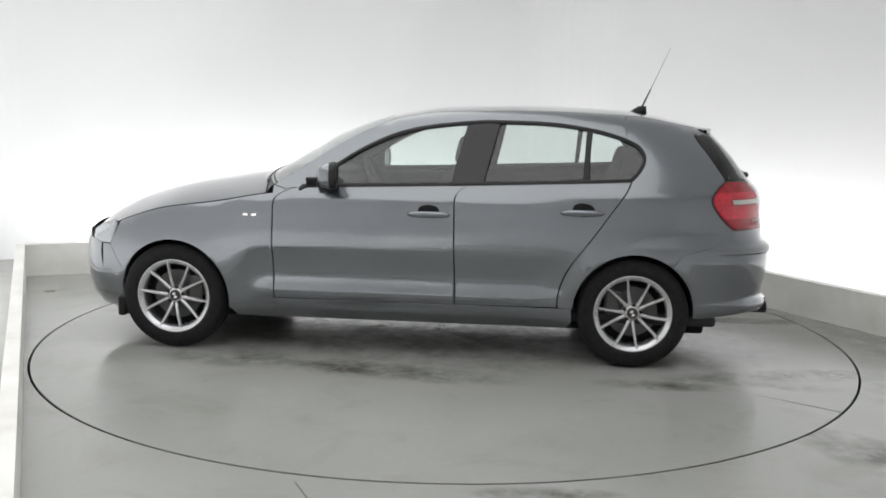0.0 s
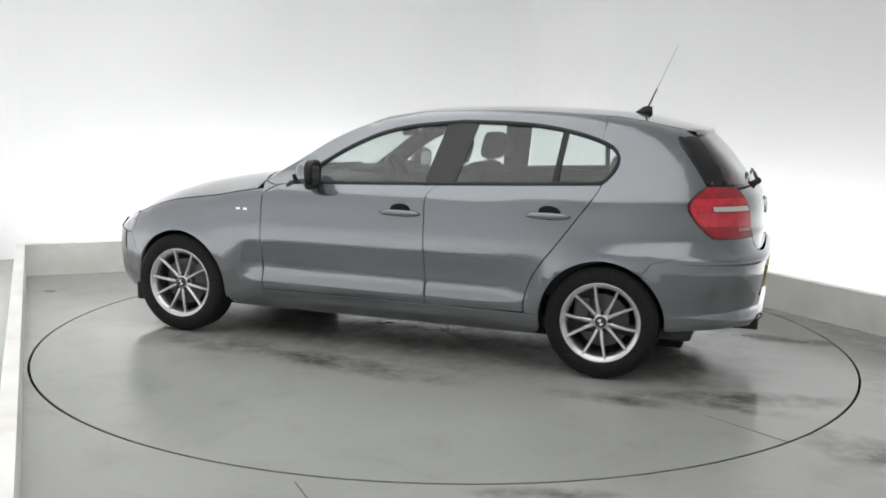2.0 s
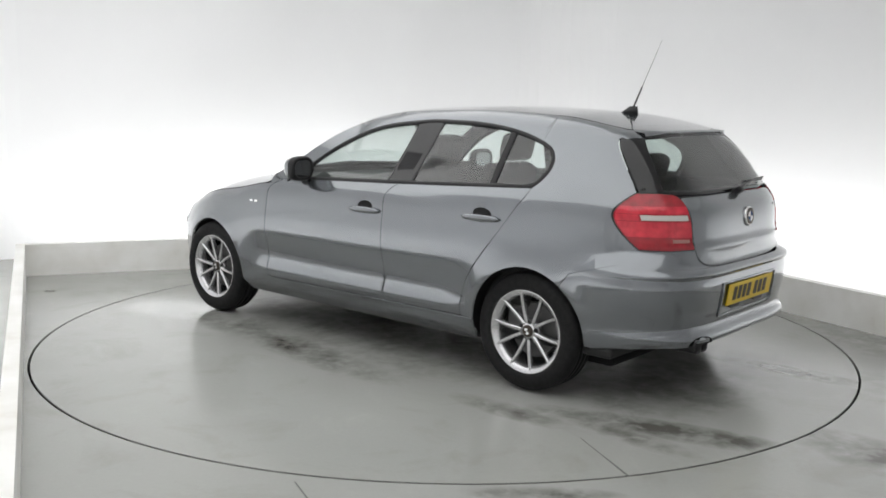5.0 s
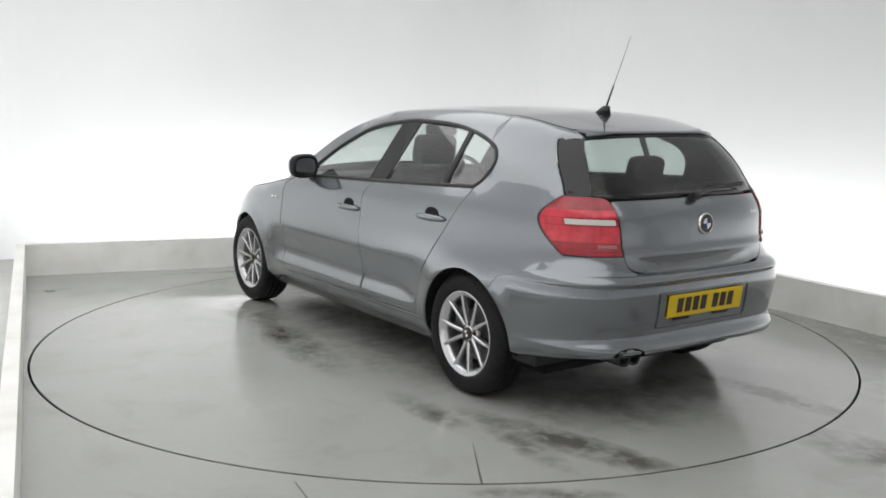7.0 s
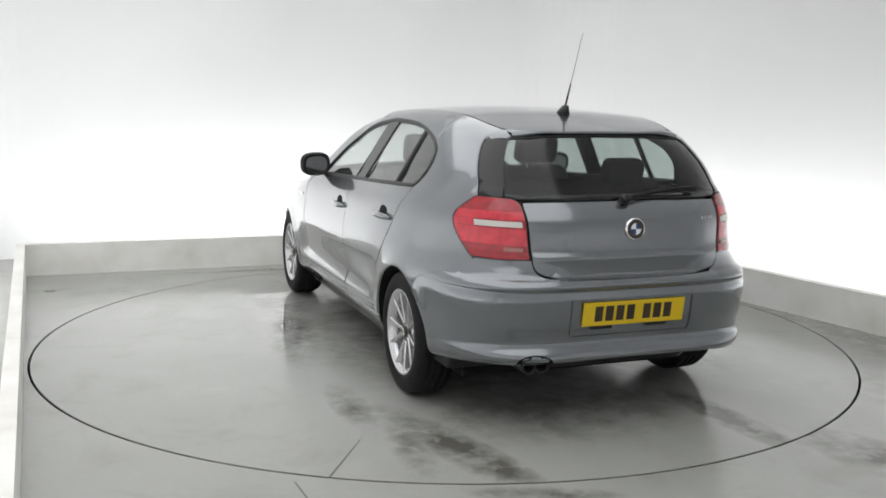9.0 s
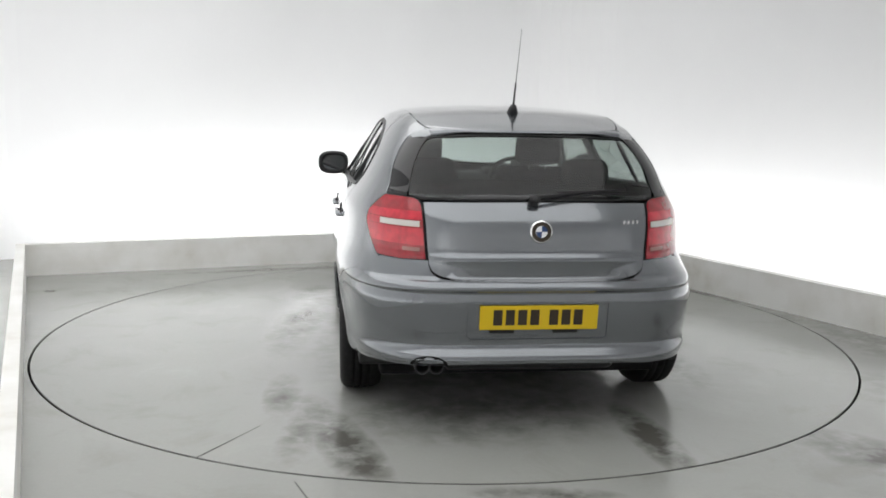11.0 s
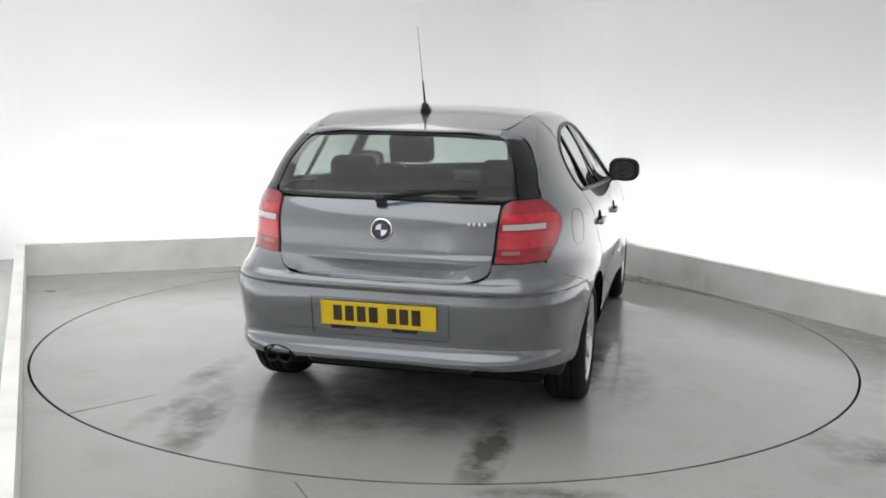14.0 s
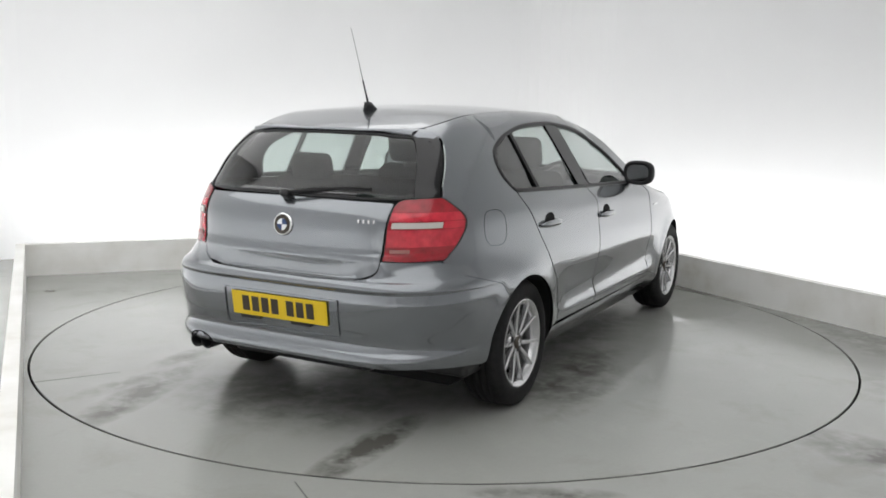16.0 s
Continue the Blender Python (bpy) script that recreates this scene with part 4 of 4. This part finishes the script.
def build_top():
    xs = [-1.655 + (0.06 + 1.655) * k / 40 for k in range(41)]
    right = [(x, roof_edge(x)[0]) for x in xs]
    front = [(0.06 + 0.10 * (1 - (y / right[-1][1]) ** 2), y) for y in [right[-1][1] * (1 - k / 8) for k in range(1, 16)]]
    back = [(-1.655 - 0.105 * (1 - abs(y / right[0][1]) ** 2.5), y) for y in [-right[0][1] * (1 - k / 10) for k in range(1, 20)]]
    roof = right + front + [(x, -y) for x, y in right[::-1]] + back
    panel("roof", [(roof, ROOF)], PAINT, car, step=0.06)
    panel("headliner", [(inset(roof, 0.03), ROOF)], LINING, car, "grey fabric roof lining", off=-0.03, step=0.15, flange=0)
    # spoiler lip over the window
    wide = right[0][1] - 0.004
    bm = bmesh.new()
    rows = []
    for k in range(25):
        y = (k / 12 - 1) * wide
        xb = -1.655 - 0.105 * (1 - min(1.0, abs(y / right[0][1])) ** 2.5)
        z = roof_z(xb, y)
        zb = min(z - 0.014, 1.344 - 0.036 * (abs(y) / wide) ** 2.5)
        xg = min(rear_x(y, zb) - 0.004, xb - 0.004)
        k = smooth(wide, wide - 0.10, abs(y))
        rows.append([bm.verts.new(v) for v in ((xb + 0.015, y, z + 0.0015 * k - 0.004 * (1 - k)), (min(xb, xg) - 0.008 * k + 0.022 * (1 - k), y, z - 0.005 - 0.012 * (1 - k)), (xg - 0.006 * k + 0.018 * (1 - k), y, zb + 0.003), (xg + 0.03, y, zb))])
    for r0, r1 in zip(rows, rows[1:]):
        for j in range(3):
            bm.faces.new((r0[j], r0[j + 1], r1[j + 1], r1[j]))
    bmesh.ops.recalc_face_normals(bm, faces=bm.faces)
    part("roof_spoiler", bm, PAINT, car, "painted lip over the rear window", True)
    for s in (1, -1):
        panel("spoiler_end", [([(-1.644, 1.350), (-1.648, 1.309), (-1.69, 1.306), (-1.74, 1.312), (-1.728, 1.346), (-1.68, 1.352)], SIDE[s])], PAINT, car, off=-0.002, step=0.02)
    # bonnet
    xs = [0.78 + (1.93 - 0.78) * k / 24 for k in range(25)]
    e = [(x, bonnet_edge(x)[0] - 0.006) for x in xs]
    back = [(0.78 + 0.10 * (1 - (y / e[0][1]) ** 2), y) for y in [-e[0][1] * (1 - k / 8) for k in range(1, 16)]]
    front = [(1.93 + 0.05 * (1 - (y / e[-1][1]) ** 2), y) for y in [e[-1][1] * (1 - k / 8) for k in range(1, 16)]]
    panel("bonnet", [(e + front + [(x, -y) for x, y in e[::-1]] + back, BONNET)], PAINT, car, step=0.06)
    # windscreen
    pts = [(0.735, 0.985), (0.52, 1.125), (0.34, 1.243), (0.16, 1.33), (0.06, height(0.06, 1.405))]
    line = spline(pts, 5)

    def screen(t, u):
        k = min(max(t, 0.0), 1.0) * (len(line) - 1)
        i = min(int(k), len(line) - 2)
        x, z = [a + (b - a) * (k - i) for a, b in zip(line[i], line[i + 1])]
        ye = side_y(x, z)
        bow = 1 - u * u
        return (x + bow * (0.16 - 0.06 * t), u * ye, z + bow * (0.035 - 0.030 * t))
    bm = bmesh.new()
    grid = [[bm.verts.new(screen(i / 16, j / 8 - 1)) for j in range(17)] for i in range(17)]
    for i in range(16):
        for j in range(16):
            bm.faces.new((grid[i][j], grid[i][j + 1], grid[i + 1][j + 1], grid[i + 1][j]))
    part("windscreen", bm, SIDE_GLASS, car, "clear windscreen", True)
    # cowl with the wiper arms
    bm = bmesh.new()
    rows = []
    for j in range(17):
        u = j / 8 - 1
        a = Vector(screen(0, u))
        y = a.y
        b = Vector((0.79 + 0.10 * (1 - u * u), y, bonnet_z(0.80, y) - 0.02))
        rows.append([bm.verts.new(v) for v in (a + Vector((-0.02, 0, 0.012)), a + Vector((0.02, 0, -0.015)), b)])
    for r0, r1 in zip(rows, rows[1:]):
        for j in range(2):
            bm.faces.new((r0[j], r0[j + 1], r1[j + 1], r1[j]))
    part("cowl", bm, BLACK_TRIM, car, "black plastic scuttle panel", True)
    for y0, y1 in ((0.58, -0.05), (-0.08, -0.62)):
        bm = bmesh.new()
        rows = []
        for k in range(9):
            u = (y0 + (y1 - y0) * k / 8) / 0.75
            p = Vector(screen(0.02 + 0.06 * k / 8, u)) + Vector((0.035, 0, -0.022))
            rows.append([bm.verts.new(p + Vector((0.012 * math.cos(a), 0, 0.010 * math.sin(a)))) for a in (0, 1.57, 3.14, 4.71)])
        for r0, r1 in zip(rows, rows[1:]):
            for j in range(4):
                bm.faces.new((r0[j], r0[(j + 1) % 4], r1[(j + 1) % 4], r1[j]))
        part("front_wiper", bm, BLACK_TRIM, car, "black front wiper")
    # aerial
    zr = roof_z(-1.40, 0)
    bm = bmesh.new()
    bmesh.ops.create_cone(bm, cap_ends=True, segments=20, radius1=0.032, radius2=0.012, depth=0.05)
    for v in bm.verts:
        v.co.x *= 2.0
        if v.co.z > 0:
            v.co.x -= 0.035
    bmesh.ops.transform(bm, matrix=pose(-1.375, 0, zr + 0.018), verts=bm.verts)
    aerial = part("aerial_base", bm, BLACK_TRIM, car, "black fin-shaped aerial foot", True)
    bm = bmesh.new()
    a, b = Vector((-1.405, 0, zr + 0.03)), Vector((-1.565, 0.0, zr + 0.40))
    d = b - a
    turn = d.to_track_quat("Z", "Y").to_matrix().to_4x4()
    for name, k0, k1, r0, r1, mat, text in (("aerial_rod", 0.0, 0.32, 0.0056, 0.0038, BLACK_TRIM, "black lower aerial rod"), ("aerial_whip", 0.31, 1.0, 0.0017, 0.0010, STEEL, "thin grey aerial whip")):
        bm = bmesh.new()
        bmesh.ops.create_cone(bm, cap_ends=True, segments=10, radius1=r0, radius2=r1, depth=d.length * (k1 - k0))
        bmesh.ops.transform(bm, matrix=Matrix.Translation(a + d * (k0 + k1) / 2) @ turn, verts=bm.verts)
        part(name, bm, mat, aerial, text, True)


def build_front():
    front = surface(lambda y, z: (0.5 + (front_end(z) - 0.5) * (1 - min(abs(y) / width_at(1.5, z), 0.999) ** 4) ** 0.25, y, z))
    half = [(0.735, 0.20 + 0.40 * k / 10) for k in range(11)]
    brow = [(y, 0.70 - 0.10 * (y / 0.735) ** 2) for y in (0.65, 0.5, 0.35, 0.2, 0.0, -0.2, -0.35, -0.5, -0.65)]
    skirts = [([(1.748, 0.60), (1.698, 0.512)] + arc(AXLE, ARCH_Z, ARCH_R, 22, -10, 6) + [(1.69, 0.20), (1.765, 0.20), (1.80, 0.30), (1.812, 0.45), (1.805, 0.60)], SIDE[s]) for s in (1, -1)]
    panel("front_bumper", [(half + brow + mirror(half)[::-1], front)] + skirts, PAINT, car, step=0.05)
    for s in (1, -1):
        poly = [(1.745, 0.605), (1.90, 0.60), (1.94, 0.655), (1.86, 0.70), (1.75, 0.735), (1.715, 0.70)]
        panel("headlight", [(poly, SIDE[s])], HEAD_LENS, car, "clear glass headlight", step=0.03, off=0.003)


def build_wheel(axle_x, s):
    wheel = part("wheel", lathe([(0.0, -0.05), (0.19, -0.05), (0.19, -0.06), (0.0, -0.06)], 32), SHELL, car, "black tyre on a silver ten-spoke alloy wheel")
    wheel.matrix_local = pose(axle_x, s * 0.757, ARCH_Z, 0, 0, 0 if s > 0 else 180)
    R = 0.311
    prof = [(0.214, 0.085), (0.222, 0.096), (0.235, 0.101), (0.262, 0.103), (0.285, 0.098), (0.302, 0.085), (0.309, 0.070), (R, 0.05)]
    prof += [(R, 0.042), (R - 0.007, 0.040), (R - 0.007, 0.034), (R, 0.032), (R, 0.006), (R - 0.007, 0.004), (R - 0.007, -0.004), (R, -0.006), (R, -0.032), (R - 0.007, -0.034), (R - 0.007, -0.040), (R, -0.042), (R, -0.06), (0.29, -0.098), (0.24, -0.103), (0.21, -0.09)]
    part("tyre", lathe(prof, 64), RUBBER, wheel, "black tyre", True)
    part("rim", lathe([(0.183, 0.056), (0.187, 0.074), (0.197, 0.085), (0.207, 0.091), (0.214, 0.0955), (0.2185, 0.095), (0.2185, 0.086), (0.208, 0.08)], 64), ALLOY, wheel, "silver ten-spoke alloy rim", True)
    part("rim_barrel", lathe([(0.2045, 0.086), (0.198, 0.06), (0.190, 0.03), (0.186, -0.08), (0.20, -0.09)], 48), ALLOY, wheel, "", True)
    for k in range(10):
        bm = bmesh.new()
        a = radians(36 * k + 8)
        lean = radians(5.0 if k % 2 else -5.0)
        rows = []
        for t in (0.0, 0.25, 0.5, 0.75, 0.93, 1.0):
            r = 0.045 + (0.206 - 0.045) * t
            w = 0.0125 - 0.0035 * t if t < 0.95 else 0.012
            y = 0.066 + 0.020 * t
            ang = a + lean * (1 - t) * 1.0
            c, sn = math.cos(ang), math.sin(ang)
            row = []
            for du, dy in ((-w, -0.022), (-w * 0.85, -0.002), (-w * 0.45, 0.003), (w * 0.45, 0.003), (w * 0.85, -0.002), (w, -0.022)):
                row.append(bm.verts.new((r * c - du * sn, y + dy, r * sn + du * c)))
            rows.append(row)
        for r0, r1 in zip(rows, rows[1:]):
            for j in range(5):
                bm.faces.new((r0[j], r0[j + 1], r1[j + 1], r1[j]))
        bmesh.ops.recalc_face_normals(bm, faces=bm.faces)
        part("spoke", bm, ALLOY, wheel)
    part("hub", lathe([(0.0, 0.066), (0.034, 0.066), (0.052, 0.060), (0.062, 0.050), (0.064, 0.02)], 40), ALLOY, wheel, "silver hub", True)
    for k in range(5):
        a = radians(72 * k + 26)
        bm = lathe([(0.0, 0.0685), (0.0105, 0.068), (0.0115, 0.058)], 14)
        bmesh.ops.transform(bm, matrix=Matrix.Translation((0.048 * math.cos(a), -0.002, 0.048 * math.sin(a))), verts=bm.verts)
        part("wheel_bolt", bm, BLACK_TRIM, wheel)
    part("centre_cap", lathe([(0.0, 0.0765), (0.026, 0.076), (0.031, 0.072), (0.032, 0.064)], 32), PLATE_INK, wheel, "dark round centre cap", True)
    for k in (0, 2):
        bm = bmesh.new()
        vs = [bm.verts.new((0, 0.0775, 0))] + [bm.verts.new((0.017 * math.cos(radians(b)), 0.0775, 0.017 * math.sin(radians(b)))) for b in range(90 * k + 20, 90 * k + 111, 15)]
        bm.faces.new(vs)
        part("cap_quarter", bm, BADGE_WHITE, wheel)
    part("brake_disc", lathe([(0.05, 0.012), (0.142, 0.012), (0.145, 0.008), (0.145, -0.008), (0.05, -0.008)], 48), STEEL, wheel, "worn steel brake disc")
    part("brake_caliper", box(0.09, 0.05, 0.14, pose(0.11 * (-1 if axle_x * s > 0 else 1), 0.012, 0.05), 0.015), STEEL, wheel)


def seat(name, x, y, w, back_x, label):
    """One seat of the cabin with its headrest."""
    base = part(name, box(0.52, w, 0.16, pose(x, y, 0.48, 0, -4, 0), 0.06, 3), CLOTH, car, label, True)
    lean = -20
    bm = bmesh.new()
    box(0.15, w, 0.62, pose(back_x, y, 0.78, 0, lean, 0), 0.06, 4, bm)
    part("seat_back", bm, CLOTH, base, "", True)
    return base


def headrest(x, y, z, w, parent):
    bm = box(0.11, w, 0.18, pose(x, y, z, 0, -14, 0), 0.045, 4)
    part("headrest", bm, CLOTH, parent, "dark padded headrest", True)
    for dy in (-0.05, 0.05):
        b = lathe([(0.006, -0.07), (0.006, 0.07)], 8)
        bmesh.ops.transform(b, matrix=pose(x + 0.02, y + dy, z - 0.11, 90, 0, 0), verts=b.verts)
        part("headrest_post", b, CHROME, parent)


def build_cabin():
    floor = part("cabin_floor", box(2.7, 1.56, 0.06, pose(-0.45, 0, 0.27), 0.02), CABIN, car, "dark cabin floor")
    part("underbody", box(3.3, 1.36, 0.06, pose(-0.1, 0, 0.205), 0.02), SHELL, car)
    for y in (0.37, -0.37):
        st = seat("front_seat", 0.10, y, 0.50, -0.20, "dark cloth front seat")
        headrest(-0.345, y, 1.185, 0.28, st)
    st = seat("rear_bench", -0.95, 0.0, 1.26, -1.24, "dark cloth rear bench")
    for y in (0.40, -0.40):
        headrest(-1.33, y, 1.10, 0.24, st)
    part("luggage_cover", box(0.52, 1.12, 0.03, pose(-1.64, 0, 0.955), 0.01), CABIN, car, "dark luggage cover")
    part("boot_trim", box(0.06, 1.1, 0.42, pose(-1.95, 0, 0.78), 0.02), CABIN, car)
    bm = box(0.42, 1.42, 0.22, pose(0.62, 0, 0.87), 0.08, 4)
    dash = part("dashboard", bm, CABIN, car, "dark dashboard", True)
    bm = box(0.20, 0.40, 0.06, pose(0.55, -0.37, 0.985), 0.025, 3)
    part("instrument_hood", bm, CABIN, dash, "", True)
    bm = bmesh.new()
    n, m = 40, 8
    for i in range(n):
        for j in range(m):
            a, b = 2 * math.pi * i / n, 2 * math.pi * j / m
            bm.verts.new(((0.183 + 0.016 * math.cos(b)) * math.cos(a), (0.183 + 0.016 * math.cos(b)) * math.sin(a), 0.016 * math.sin(b)))
    bm.verts.ensure_lookup_table()
    for i in range(n):
        for j in range(m):
            bm.faces.new([bm.verts[v] for v in (i * m + j, ((i + 1) % n) * m + j, ((i + 1) % n) * m + (j + 1) % m, i * m + (j + 1) % m)])
    box(0.06, 0.34, 0.03, Matrix(), 0.01, 2, bm)
    box(0.17, 0.05, 0.025, pose(0.085, 0, 0), 0.01, 2, bm)
    bmesh.ops.create_uvsphere(bm, u_segments=16, v_segments=8, radius=0.06, matrix=Matrix.Diagonal((1, 1, 0.5, 1)))
    bmesh.ops.transform(bm, matrix=pose(0.34, -0.37, 0.92, 0, -66, 0), verts=bm.verts)
    part("steering_wheel", bm, CABIN, car, "black steering wheel", True)
    bm = box(0.03, 0.24, 0.07, pose(0.12, 0, 1.285, 0, 8, 0), 0.02, 3)
    mir = part("inside_mirror", bm, CABIN, car, "black inside mirror", True)
    b = lathe([(0.008, -0.04), (0.008, 0.04)], 8)
    bmesh.ops.transform(b, matrix=pose(0.14, 0, 1.33, 90, 0, 0), verts=b.verts)
    part("mirror_stalk", b, CABIN, mir)
    for s in (1, -1):
        part("door_lining", box(1.9, 0.05, 0.55, pose(-0.35, s * 0.755, 0.70, 3 * s, 0, 0), 0.02), CABIN, car, "dark door lining")


for s in (1, -1):
    build_side(s)
build_rear()
build_top()
build_front()
for ax in (AXLE, -AXLE):
    for s in (1, -1):
        build_wheel(ax, s)
build_cabin()
# fuel flap outline on the right-hand quarter panel
FLAP = [(-1.56 + 0.082 * math.copysign(abs(math.cos(a)) ** 0.7, math.cos(a)), 0.905 + 0.082 * math.copysign(abs(math.sin(a)) ** 0.7, math.sin(a))) for a in [2 * math.pi * k / 40 for k in range(40)]]
part("fuel_flap_gap", band(FLAP, 0.002, SIDE[-1], 0.0008, depth=0.0), DARK_GAP, car)


def motions():
    """The table turns clockwise at a steady rate and carries the car."""
    start, rate = 174.326, 7.012
    rows_t, rows_c = [], []
    for k in range(9):
        t = k * 2.0
        a = start - rate * t
        spin = pose(0, 0, 0, 0, 0, a)
        rows_t.append((t, spin))
        rows_c.append((t, spin @ pose(CAR_X, CAR_Y, 0.0)))
    walk(turntable, rows_t)
    walk(car, rows_c)


motions()
